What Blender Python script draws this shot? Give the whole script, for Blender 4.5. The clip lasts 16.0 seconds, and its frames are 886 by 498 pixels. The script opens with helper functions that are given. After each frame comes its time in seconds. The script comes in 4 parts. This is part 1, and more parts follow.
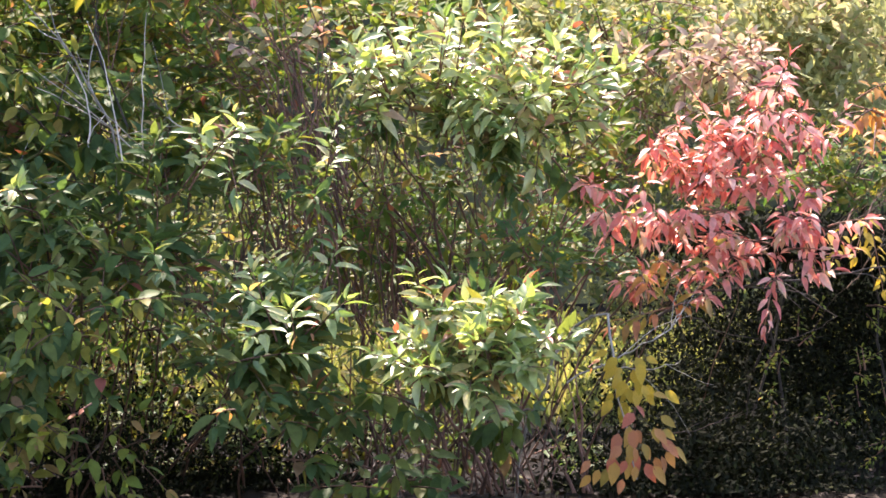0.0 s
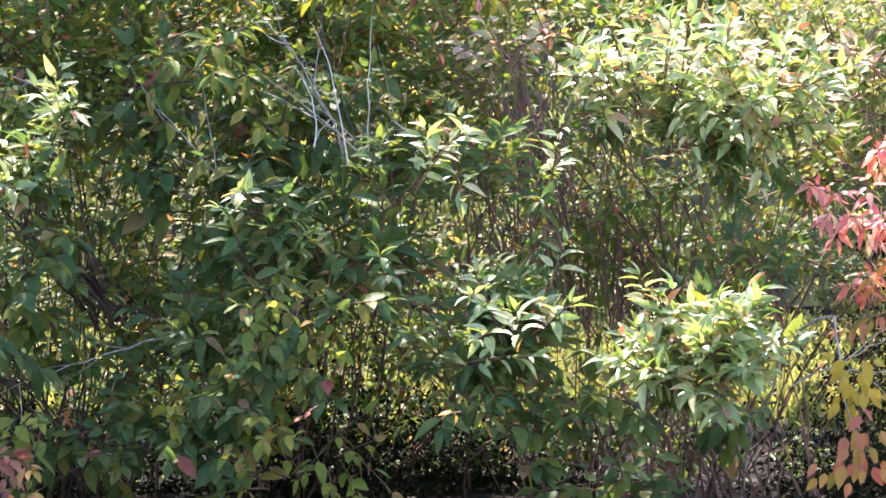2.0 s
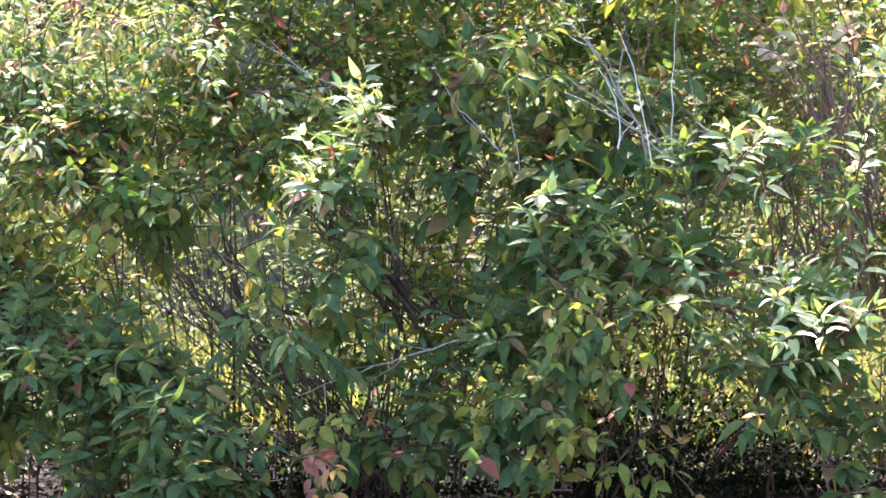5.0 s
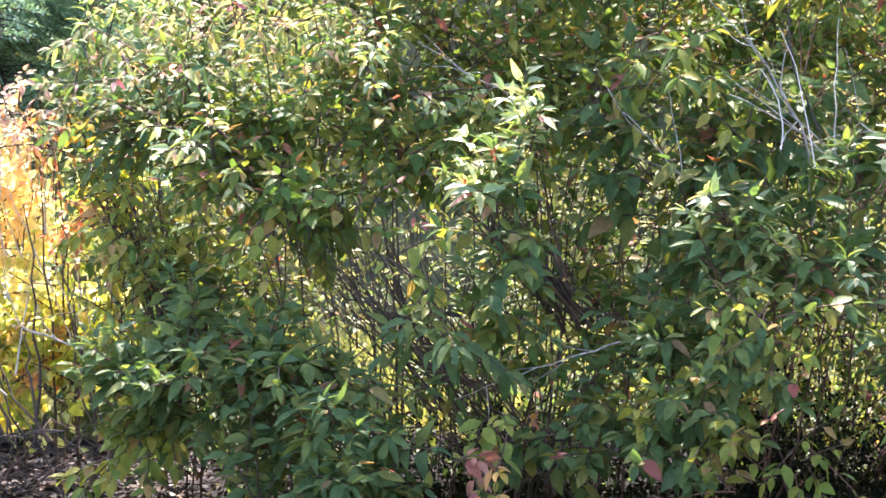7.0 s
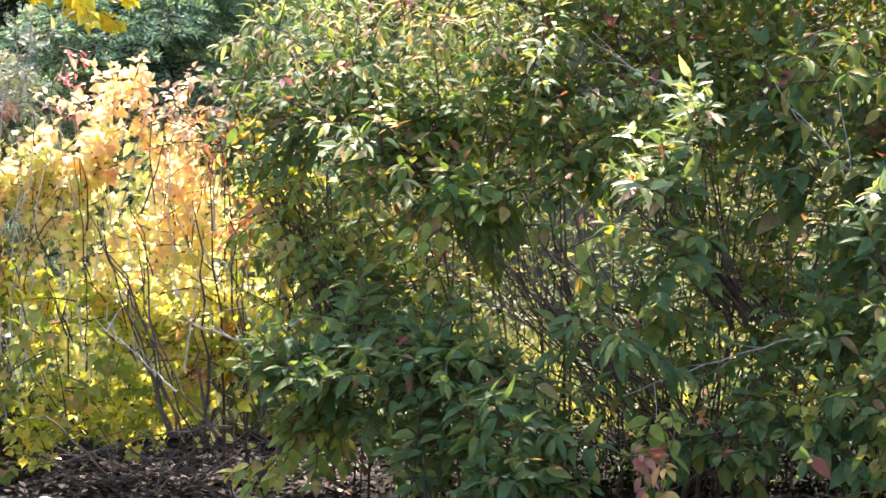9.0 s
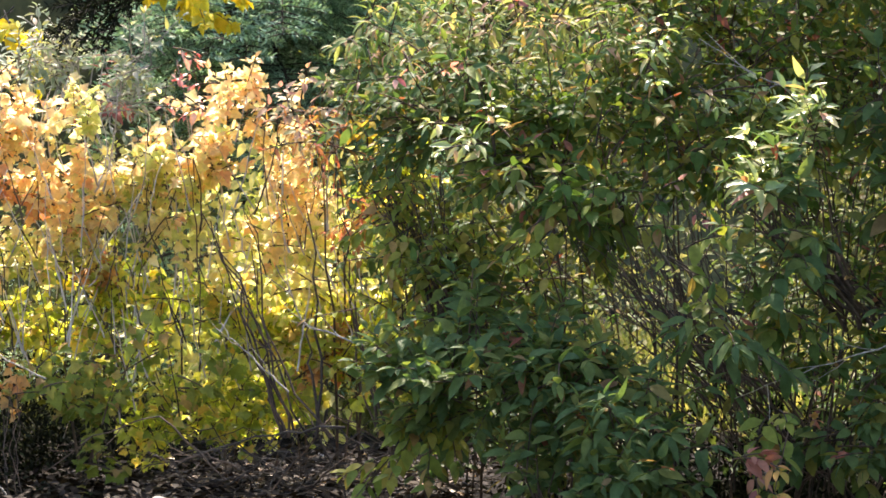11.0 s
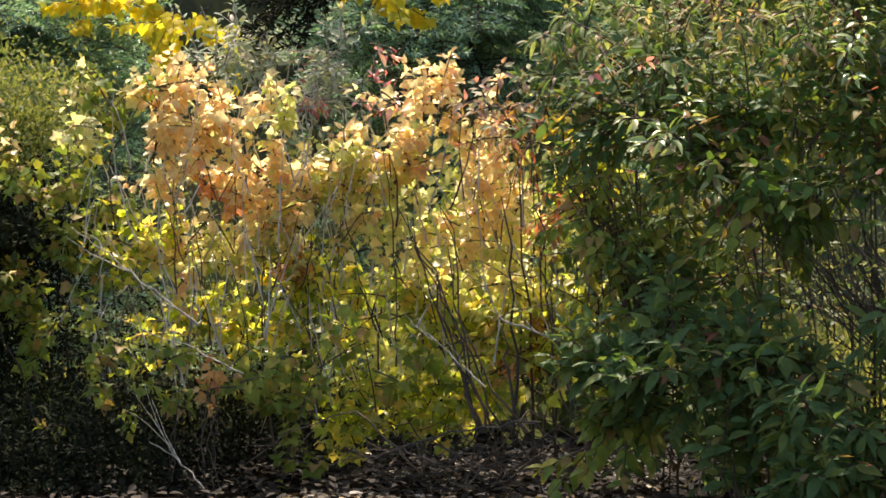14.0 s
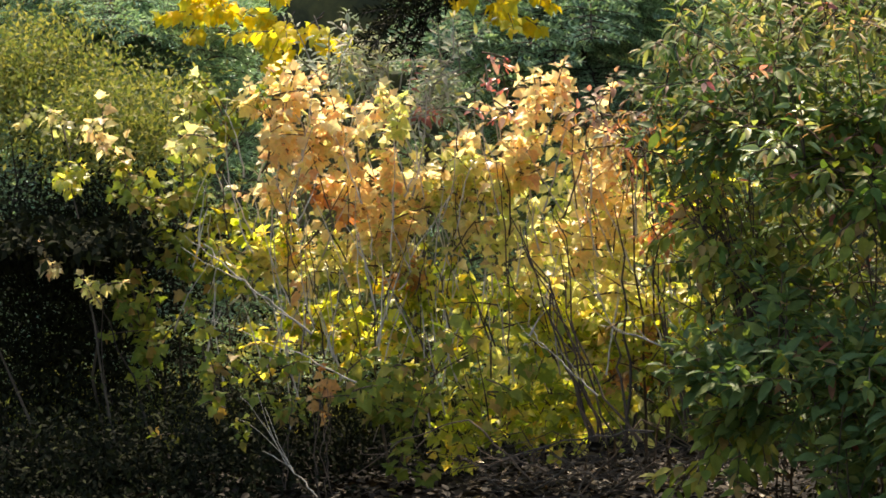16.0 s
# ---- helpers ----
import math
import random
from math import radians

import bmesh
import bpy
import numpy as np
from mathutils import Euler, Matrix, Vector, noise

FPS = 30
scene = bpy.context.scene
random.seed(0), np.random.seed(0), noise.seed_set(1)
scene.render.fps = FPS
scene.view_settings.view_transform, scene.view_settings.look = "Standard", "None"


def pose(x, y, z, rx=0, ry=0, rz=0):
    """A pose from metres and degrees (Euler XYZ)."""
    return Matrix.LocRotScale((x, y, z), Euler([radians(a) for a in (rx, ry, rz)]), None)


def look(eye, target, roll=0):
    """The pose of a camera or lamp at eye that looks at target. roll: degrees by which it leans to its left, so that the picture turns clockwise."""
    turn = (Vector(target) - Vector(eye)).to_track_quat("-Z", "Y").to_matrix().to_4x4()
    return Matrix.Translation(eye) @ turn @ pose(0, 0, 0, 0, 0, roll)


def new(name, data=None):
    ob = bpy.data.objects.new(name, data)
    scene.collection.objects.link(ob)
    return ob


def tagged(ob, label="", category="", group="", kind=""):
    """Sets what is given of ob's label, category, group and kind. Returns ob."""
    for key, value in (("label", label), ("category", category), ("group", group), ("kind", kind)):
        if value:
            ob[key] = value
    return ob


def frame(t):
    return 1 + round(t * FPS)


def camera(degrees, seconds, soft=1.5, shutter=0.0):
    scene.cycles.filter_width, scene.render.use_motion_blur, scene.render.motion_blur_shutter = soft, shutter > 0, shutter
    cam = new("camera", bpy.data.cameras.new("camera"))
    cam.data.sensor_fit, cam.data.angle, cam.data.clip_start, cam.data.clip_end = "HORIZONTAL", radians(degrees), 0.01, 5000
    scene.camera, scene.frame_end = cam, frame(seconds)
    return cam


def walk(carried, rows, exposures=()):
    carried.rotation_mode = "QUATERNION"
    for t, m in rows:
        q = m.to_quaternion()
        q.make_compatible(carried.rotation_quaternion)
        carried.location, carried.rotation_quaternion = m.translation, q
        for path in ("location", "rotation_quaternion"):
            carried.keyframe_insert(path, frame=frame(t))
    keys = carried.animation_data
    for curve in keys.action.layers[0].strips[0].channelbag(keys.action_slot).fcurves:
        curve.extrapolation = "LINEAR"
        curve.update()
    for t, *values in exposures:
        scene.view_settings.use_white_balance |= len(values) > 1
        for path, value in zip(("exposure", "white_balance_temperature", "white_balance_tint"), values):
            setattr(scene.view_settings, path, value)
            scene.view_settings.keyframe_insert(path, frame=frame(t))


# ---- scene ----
# ---- the camera: it stands still and pans to its left ----
cam = camera(13.0, 16.0, soft=1.65)
EYE = (0.0, 0.0, 0.72)
# seconds, tilt, pan, roll in degrees
PAN = [
    (0.0, 89.66, -9.43, 0.05), (0.3, 89.65, -9.17, -0.00), (0.5, 89.64, -8.95, 0.03),
    (1.0, 89.67, -7.97, 0.03), (1.3, 89.67, -7.36, 0.03), (1.5, 89.67, -6.88, 0.02),
    (1.8, 89.69, -6.22, -0.02), (2.0, 89.70, -6.11, -0.04), (2.3, 89.70, -5.97, 0.01),
    (2.5, 89.71, -5.70, -0.01), (2.7, 89.71, -5.41, 0.00), (3.0, 89.71, -5.10, 0.01),
    (3.3, 89.73, -4.73, 0.01), (3.5, 89.72, -4.42, -0.01), (4.0, 89.73, -3.57, -0.00),
    (4.3, 89.72, -2.90, 0.02), (4.5, 89.72, -2.42, -0.03), (4.7, 89.72, -2.07, -0.02),
    (6.8, 89.76, 0.49, 0.01), (7.0, 89.75, 0.75, -0.06), (7.1, 89.74, 0.82, -0.05),
    (7.3, 89.74, 0.81, -0.05), (7.5, 89.73, 0.95, -0.02), (7.7, 89.71, 1.46, -0.01),
    (8.0, 89.69, 2.15, -0.05), (8.3, 89.70, 2.41, -0.05), (8.5, 89.72, 2.56, -0.03),
    (8.7, 89.71, 2.78, -0.03), (9.0, 89.70, 3.22, -0.02), (9.3, 89.70, 3.52, -0.05),
    (9.5, 89.70, 3.67, -0.02), (9.7, 89.70, 3.96, -0.02), (11.8, 89.72, 5.31, 0.08),
    (12.0, 89.72, 5.49, 0.05), (12.4, 89.72, 5.93, 0.03), (12.5, 89.72, 6.18, 0.06),
    (12.7, 89.70, 6.46, 0.00), (13.0, 89.69, 6.76, 0.02), (13.5, 89.67, 7.38, 0.01),
    (13.7, 89.65, 7.60, 0.02), (14.0, 89.64, 7.77, -0.01), (14.5, 89.66, 8.11, 0.02),
    (14.7, 89.67, 8.29, 0.02), (15.0, 89.68, 8.50, -0.02), (15.5, 89.70, 8.89, 0.02),
    (15.7, 89.72, 9.13, 0.03), (16.0, 89.77, 9.43, -0.02),
]
walk(cam, [(t, pose(*EYE, tilt, 0, turn) @ pose(0, 0, 0, 0, 0, roll)) for t, tilt, turn, roll in PAN],
     exposures=[(0.0, 1.93, 6900, 25), (3.0, 2.55, 6250, 26), (7.0, 2.68, 6500, 26), (9.0, 2.26, 6900, 23), (12.5, 1.34, 7300, 14), (14.0, 1.02, 7500, 13), (16.0, 1.04, 8100, 10)])

# ---- sky and sun: clear autumn day, the sun high behind the shrubs ----
SUN_UP, SUN_SIDE = radians(60), radians(-12)     # height, and turn from straight behind towards +x
world = bpy.data.worlds.new("world")
scene.world = world
world.use_nodes = True
wn = world.node_tree
sky = wn.nodes.new("ShaderNodeTexSky")
sky.sky_type, sky.sun_disc = "NISHITA", False
sky.sun_elevation, sky.sun_rotation = SUN_UP, SUN_SIDE
wn.links.new(sky.outputs[0], wn.nodes["Background"].inputs[0])
wn.nodes["Background"].inputs[1].default_value = 0.15
sun = new("sun", bpy.data.lights.new("sun", "SUN"))
sun.data.energy, sun.data.angle, sun.data.color = 4.4, radians(0.6), (1.0, 0.93, 0.82)
toward = Vector((math.sin(SUN_SIDE) * math.cos(SUN_UP), math.cos(SUN_SIDE) * math.cos(SUN_UP), math.sin(SUN_UP)))
sun.matrix_world = look(toward * 40, (0, 0, 0))

rng = np.random.default_rng(7)


# ---- materials ----
def shader(name):
    m = bpy.data.materials.new(name)
    m.use_nodes = True
    t = m.node_tree
    return m, t, t.nodes["Principled BSDF"], t.nodes["Material Output"]


def node(t, kind, **values):
    n = t.nodes.new(kind)
    for k, v in values.items():
        n.inputs[k].default_value = v
    return n


def one_in_many(t):
    """A random number for each piece, whether joined or an object of its own."""
    g, o = t.nodes.new("ShaderNodeNewGeometry"), t.nodes.new("ShaderNodeObjectInfo")
    a = t.nodes.new("ShaderNodeMath")
    a.operation = "ADD"
    f = t.nodes.new("ShaderNodeMath")
    f.operation = "FRACT"
    t.links.new(g.outputs["Random Per Island"], a.inputs[0])
    t.links.new(o.outputs["Random"], a.inputs[1])
    t.links.new(a.outputs[0], f.inputs[0])
    return f.outputs[0]


def leaf_material(name, colours, rough=0.48, through_share=0.45, glow=(1.28, 1.26, 0.6), gloss=0.12):
    """Leaves: colours is a list of (share, r, g, b), one of which falls to each leaf."""
    m, t, p, out = shader(name)
    ramp = t.nodes.new("ShaderNodeValToRGB")
    ramp.color_ramp.interpolation = "LINEAR"
    total, at = sum(c[0] for c in colours), 0.0
    els = ramp.color_ramp.elements
    while len(els) < len(colours):
        els.new(0.5)
    for e, c in zip(els, colours):
        e.position, e.color = (at + 0.5 * c[0]) / total, (*c[1:], 1)
        at += c[0]
    t.links.new(one_in_many(t), ramp.inputs[0])
    pos = t.nodes.new("ShaderNodeTexCoord")
    blotch = node(t, "ShaderNodeTexNoise", Scale=38.0, Detail=4.0, Roughness=0.65)
    t.links.new(pos.outputs["Object"], blotch.inputs["Vector"])
    rng_ = node(t, "ShaderNodeMapRange")
    rng_.inputs[1].default_value, rng_.inputs[2].default_value = 0.3, 0.7
    rng_.inputs[3].default_value, rng_.inputs[4].default_value = 0.72, 1.25
    t.links.new(blotch.outputs["Fac"], rng_.inputs[0])
    mul = t.nodes.new("ShaderNodeVectorMath")
    mul.operation = "SCALE"
    t.links.new(ramp.outputs[0], mul.inputs[0])
    t.links.new(rng_.outputs[0], mul.inputs["Scale"])
    t.links.new(mul.outputs[0], p.inputs["Base Color"])
    p.inputs["Roughness"].default_value = rough
    p.inputs["Specular IOR Level"].default_value = gloss
    fine = node(t, "ShaderNodeTexNoise", Scale=260.0, Detail=2.0)
    t.links.new(pos.outputs["Object"], fine.inputs["Vector"])
    bump = node(t, "ShaderNodeBump", Strength=0.25, Distance=0.002)
    t.links.new(fine.outputs["Fac"], bump.inputs["Height"])
    t.links.new(bump.outputs[0], p.inputs["Normal"])
    tint = t.nodes.new("ShaderNodeVectorMath")
    tint.operation = "MULTIPLY"
    tint.inputs[1].default_value = glow
    t.links.new(mul.outputs[0], tint.inputs[0])
    tr = t.nodes.new("ShaderNodeBsdfTranslucent")
    t.links.new(tint.outputs[0], tr.inputs["Color"])
    mix = t.nodes.new("ShaderNodeMixShader")
    mix.inputs[0].default_value = through_share
    t.links.new(p.outputs[0], mix.inputs[1])
    t.links.new(tr.outputs[0], mix.inputs[2])
    t.links.new(mix.outputs[0], out.inputs["Surface"])
    return m


def plain_material(name, dark, light, scale, rough=0.85, stretch=(1, 1, 1), relief=0.5):
    m, t, p, out = shader(name)
    pos = t.nodes.new("ShaderNodeTexCoord")
    mp = t.nodes.new("ShaderNodeMapping")
    mp.inputs["Scale"].default_value = stretch
    t.links.new(pos.outputs["Object"], mp.inputs["Vector"])
    a = node(t, "ShaderNodeTexNoise", Scale=scale, Detail=6.0, Roughness=0.65)
    t.links.new(mp.outputs[0], a.inputs["Vector"])
    ramp = t.nodes.new("ShaderNodeValToRGB")
    ramp.color_ramp.elements[0].position, ramp.color_ramp.elements[0].color = 0.32, (*dark, 1)
    ramp.color_ramp.elements[1].position, ramp.color_ramp.elements[1].color = 0.68, (*light, 1)
    add = t.nodes.new("ShaderNodeMath")
    add.operation = "MULTIPLY_ADD"
    add.inputs[1].default_value, add.inputs[2].default_value = 0.25, -0.12
    t.links.new(one_in_many(t), add.inputs[0])
    s = t.nodes.new("ShaderNodeMath")
    t.links.new(a.outputs["Fac"], s.inputs[0])
    t.links.new(add.outputs[0], s.inputs[1])
    t.links.new(s.outputs[0], ramp.inputs[0])
    t.links.new(ramp.outputs[0], p.inputs["Base Color"])
    p.inputs["Roughness"].default_value = rough
    b = node(t, "ShaderNodeTexNoise", Scale=scale * 6, Detail=3.0)
    t.links.new(mp.outputs[0], b.inputs["Vector"])
    bump = node(t, "ShaderNodeBump", Strength=relief, Distance=0.01)
    t.links.new(b.outputs["Fac"], bump.inputs["Height"])
    t.links.new(bump.outputs[0], p.inputs["Normal"])
    return m


LEAF = dict(
    # dogwood leaf copies with light put into colour: shade bluish, lit paler
    shade=leaf_material("dogwood_leaf_shade_green", [(5, .083, .149, .060), (4, .119, .180, .063), (3, .165, .206, .062), (0.8, .233, .217, .057), (0.2, .290, .178, .104), (0.06, .321, .097, .072)]),
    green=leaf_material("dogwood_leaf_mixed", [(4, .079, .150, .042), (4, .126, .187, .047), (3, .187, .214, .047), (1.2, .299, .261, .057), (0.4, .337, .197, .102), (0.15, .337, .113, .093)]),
    lit=leaf_material("dogwood_leaf_lit_pale", [(3, .17, .27, .09), (4, .32, .41, .15), (3, .48, .54, .25), (1.3, .58, .53, .26), (.4, .46, .26, .15), (.1, .42, .1, .09)], rough=.36, gloss=.95, through_share=.42),
    gold=leaf_material("dogwood_leaf_gold", [(3, .117, .199, .070), (4, .223, .292, .117), (3, .408, .421, .210), (1.5, .527, .397, .234), (0.8, .538, .327, .257)]),
    red=leaf_material("dogwood_leaf_red", [(2, .58, .16, .13), (3, .74, .29, .23), (3, .8, .44, .36), (2, .84, .6, .48), (.5, .5, .44, .18)], glow=(1.25, 0.85, 0.7), through_share=.46, rough=.36, gloss=.9),
    blush=leaf_material("dogwood_leaf_blush", [(3, .55, .38, .3), (3, .48, .45, .3), (2, .36, .38, .18), (1, .55, .27, .23)], glow=(1.2, 1.0, 0.75)),
    maroon=leaf_material("leaf_maroon", [(2, .34, .14, .13), (2, .44, .19, .13), (1, .42, .25, .17)], glow=(1.4, 0.8, 0.6)),
    orange=leaf_material("leaf_orange", [(2, .62, .34, .12), (2, .6, .42, .17), (1, .5, .25, .13)], glow=(1.4, 1.0, 0.5)),
    peach=leaf_material("leaf_peach", [(2, .55, .25, .13), (2, .56, .34, .1), (1, .32, .3, .07), (1, .52, .18, .12)], glow=(1.3, 1.0, 0.6)),
    straw=leaf_material("leaf_straw_yellow", [(2, .55, .4, .06), (2, .6, .45, .1), (1, .45, .35, .06)], glow=(1.3, 1.15, 0.55)),
    amber=leaf_material("currant_leaf_amber", [(1.2, .84, .6, .3), (3, .87, .72, .38), (3, .88, .8, .48), (1.6, .76, .74, .3), (.7, .8, .48, .28)], glow=(1.14, 1.06, 0.95), rough=0.34, through_share=0.76, gloss=1.0),
    yellow=leaf_material("currant_leaf_yellow", [(3, .84, .72, .36), (4, .8, .77, .38), (3, .62, .66, .22), (2, .42, .5, .14), (.6, .78, .57, .32)], glow=(1.14, 1.1, 0.9), rough=0.34, through_share=0.76, gloss=1.0),
    lime=leaf_material("currant_leaf_lime", [(3, .24, .33, .07), (4, .48, .54, .12), (4, .74, .72, .24), (.6, .7, .52, .2)], glow=(1.35, 1.25, 0.5), rough=0.34, through_share=0.76, gloss=1.0),
    # near-black leaf colours that carry painted shade, far darker than foliage
    dark=leaf_material("leaf_painted_shade", [(3, .012, .014, .008), (3, .018, .021, .012), (0.15, .034, .041, .014)], through_share=0.04, rough=0.85, gloss=0.05),
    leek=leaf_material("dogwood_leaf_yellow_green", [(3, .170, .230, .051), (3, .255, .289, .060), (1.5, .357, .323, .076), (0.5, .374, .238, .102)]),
    # lighter copy of the far leaf, full sun and haze put into its colours
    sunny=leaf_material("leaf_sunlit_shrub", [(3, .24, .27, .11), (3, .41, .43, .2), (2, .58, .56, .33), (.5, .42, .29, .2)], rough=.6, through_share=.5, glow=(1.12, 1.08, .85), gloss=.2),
    # very pale yellow leaves with the sunlit background's brightness put into their colour
    glow=leaf_material("leaf_painted_glow", [(3, .8, .72, .32), (3, .7, .68, .25), (2, .5, .55, .16)], rough=.45, through_share=.62, glow=(1.15, 1.1, .7)),
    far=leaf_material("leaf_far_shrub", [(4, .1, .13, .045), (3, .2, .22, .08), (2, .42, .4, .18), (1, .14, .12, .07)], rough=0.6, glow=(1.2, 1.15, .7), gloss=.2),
    wood=leaf_material("leaf_woodland", [(3, .06, .09, .035), (3, .14, .17, .06), (2, .3, .3, .11), (1, .4, .34, .12)], rough=0.6),
    maple=leaf_material("maple_leaf_yellow", [(3, .74, .63, .06), (3, .76, .55, .05), (3, .56, .56, .08)], rough=0.42, through_share=.62, glow=(1.2, 1.15, .6)),
    silver=leaf_material("leaf_silver_green", [(3, .300, .362, .225), (3, .450, .500, .362), (1, .625, .625, .525), (1, .550, .450, .400), (1, .575, .550, .200)], rough=0.36, glow=(1.1, 1.1, .8)),
    feather=leaf_material("leaf_feathery_olive", [(3, .12, .16, .06), (3, .21, .24, .09), (2, .34, .32, .12)], rough=0.6),
    needle=leaf_material("spruce_needle", [(3, .150, .275, .188), (3, .275, .450, .338), (2, .450, .625, .500)], rough=0.4, through_share=0.3),
    # dead leaves of the sunlit patch; the near-white share paints glints
    litter=leaf_material("dead_leaf", [(5, .03, .022, .017), (3, .09, .065, .048), (2.6, .58, .51, .44), (.4, .5, .31, .13)], rough=0.6, through_share=0.15, glow=(1.2, 1.0, 0.7)),
    # shaded copy of the dead leaf, darkened in place of shadow
    litter_shaded=leaf_material("dead_leaf_shaded", [(4, .013, .009, .007), (3, .026, .018, .013), (1, .058, .042, .029)], rough=0.7, through_share=0.05),
    grass=leaf_material("grass_blade", [(3, .15, .18, .06), (3, .25, .26, .09), (1.5, .4, .35, .15)], rough=0.6, through_share=0.45),
)
BARK = plain_material("bark_red_brown", (.07, .037, .027), (.27, .14, .095), 40, stretch=(1, 1, .2))
BARK_GREY = plain_material("bark_grey", (.2, .175, .145), (.5, .45, .39), 40, stretch=(1, 1, .25))
BARK_BROWN = plain_material("bark_dull_brown", (.03, .02, .014), (.125, .08, .052), 40, stretch=(1, 1, .2))
BARK_STRAW = plain_material("bark_pale_tan", (.36, .3, .25), (.72, .64, .56), 40, stretch=(1, 1, .25))
BARK_DARK = plain_material("bark_dark", (.02, .016, .013), (.085, .065, .05), 30, stretch=(1, 1, .2))
# dark humus, blackened further so that deep shade sits in its colour
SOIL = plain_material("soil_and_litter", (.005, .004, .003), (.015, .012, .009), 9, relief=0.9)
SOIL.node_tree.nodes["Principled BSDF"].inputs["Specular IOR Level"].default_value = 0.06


# ---- tools ----
def spot(x, z, y):
    """A place at depth y behind what stands at x and height z on the hedge line, 10 m off."""
    k = y / 10
    return np.array((x * k, y, EYE[2] + (z - EYE[2]) * k))


def mesh_of(name, verts, faces):
    me = bpy.data.meshes.new(name)
    verts = np.asarray(verts, dtype=np.float32)
    faces = np.asarray(faces, dtype=np.int32)
    k = faces.shape[1]
    me.vertices.add(len(verts))
    me.vertices.foreach_set("co", verts.ravel())
    me.loops.add(faces.size)
    me.loops.foreach_set("vertex_index", faces.ravel())
    me.polygons.add(len(faces))
    me.polygons.foreach_set("loop_start", np.arange(0, faces.size, k, dtype=np.int32))
    me.polygons.foreach_set("use_smooth", np.ones(len(faces), dtype=bool))
    me.update(calc_edges=True)
    return me


def part(name, me, material, parent, label="", kind=""):
    ob = new(name, me)
    if not me.materials:
        me.materials.append(material)
    ob.parent = parent
    return tagged(ob, label, kind=kind)


def unit(a):
    return a / np.maximum(np.linalg.norm(a, axis=-1, keepdims=True), 1e-9)


def tubes(lines, sides=5):
    """One mesh of tapering round twigs: lines is a list of (points, radius at the foot, radius at the tip)."""
    vs, fs, base = [], [], 0
    ang = np.arange(sides) * 2 * np.pi / sides
    for pts, r0, r1 in lines:
        pts = np.asarray(pts, float)
        n = len(pts)
        d = unit(np.gradient(pts, axis=0))
        ref = np.where(np.abs(d[:, 2:3]) > 0.9, np.array([[1.0, 0, 0]]), np.array([[0, 0, 1.0]]))
        a = unit(np.cross(d, ref))
        b = np.cross(d, a)
        r = np.linspace(r0, r1, n)[:, None, None]
        ring = pts[:, None] + r * (np.cos(ang)[None, :, None] * a[:, None] + np.sin(ang)[None, :, None] * b[:, None])
        vs.append(ring.reshape(-1, 3))
        i, j = np.meshgrid(np.arange(n - 1), np.arange(sides), indexing="ij")
        k = (j + 1) % sides
        fs.append((base + np.stack([i * sides + j, i * sides + k, (i + 1) * sides + k, (i + 1) * sides + j], -1)).reshape(-1, 4))
        base += n * sides
    return mesh_of("twigs", np.concatenate(vs), np.concatenate(fs))


def bow(p, q, bend, n=7, wobble=0.0):
    """Points from p to q along a bowed line."""
    s = np.linspace(0, 1, n)[:, None]
    m = (np.asarray(p) + np.asarray(q)) / 2 + np.asarray(bend)
    c = (1 - s) ** 2 * p + 2 * s * (1 - s) * m + s ** 2 * q
    if wobble:
        w = rng.normal(0, wobble, c.shape)
        w[0] = 0
        c = c + w
    return c


# leaf shapes: x across, y from stalk to tip, z up; 1 long
def ovate(width=0.46, cup=0.1, arch=0.22, rows=6):
    s = np.linspace(0, 1, rows)
    w = width * 0.5 * (np.sin(np.pi * s ** 0.8) ** 0.85) * (1 - 0.25 * s)
    w[0] = w[-1] = 0.004
    z = -arch * s ** 2
    v, f = [], []
    for a, b, c in zip(s, w, z):
        v += [(-b, a, c + cup * b * 2), (0, a, c), (b, a, c + cup * b * 2)]
    for i in range(rows - 1):
        o = 3 * i
        f += [(o, o + 1, o + 4, o + 3), (o + 1, o + 2, o + 5, o + 4)]
    return np.array(v), np.array(f)


def lobed(arch=0.34, cup=0.3):
    """A leaf of three large and two small pointed lobes."""
    rim = [(0, 0), (.22, -.04), (.4, .12), (.36, .24), (.56, .46), (.32, .52), (.24, .7), (0, 1.0)]
    rim = rim + [(-x, y) for x, y in rim[-2:0:-1]]
    v = [(0, .36, 0.0)] + [(x, y, cup * abs(x) - arch * y * y + 0.03 * math.sin(9 * x + 7 * y)) for x, y in rim]
    n = len(rim)
    f = [(0, 1 + i, 1 + (i + 1) % n) for i in range(n)]
    return np.array(v), np.array(f)


def blade(width=0.4):
    return np.array([(0, 0, 0), (width / 2, .45, .05), (0, 1, -.08), (-width / 2, .45, .05)]), np.array([(0, 1, 2, 3)])


OVATE, OVATE_NARROW, LOBED, BLADE, NEEDLE = ovate(0.5, 0.16, 0.24), ovate(0.4, 0.2, 0.3), lobed(), blade(), blade(0.2)
OVATE_BROAD = ovate(0.58, 0.12, 0.18)


def turns(axis, normal):
    a = unit(np.asarray(axis, float))
    x = unit(np.cross(a, np.asarray(normal, float)))
    return np.stack([x, a, np.cross(x, a)], -1)


def leaves_mesh(shape, pos, rot, size):
    v, f = shape
    w = np.einsum("nij,kj->nki", rot, v) * size[:, None, None] + pos[:, None]
    g = f[None] + (np.arange(len(pos)) * len(v))[:, None, None]
    return mesh_of("leaves", w.reshape(-1, 3), g.reshape(-1, f.shape[1]))


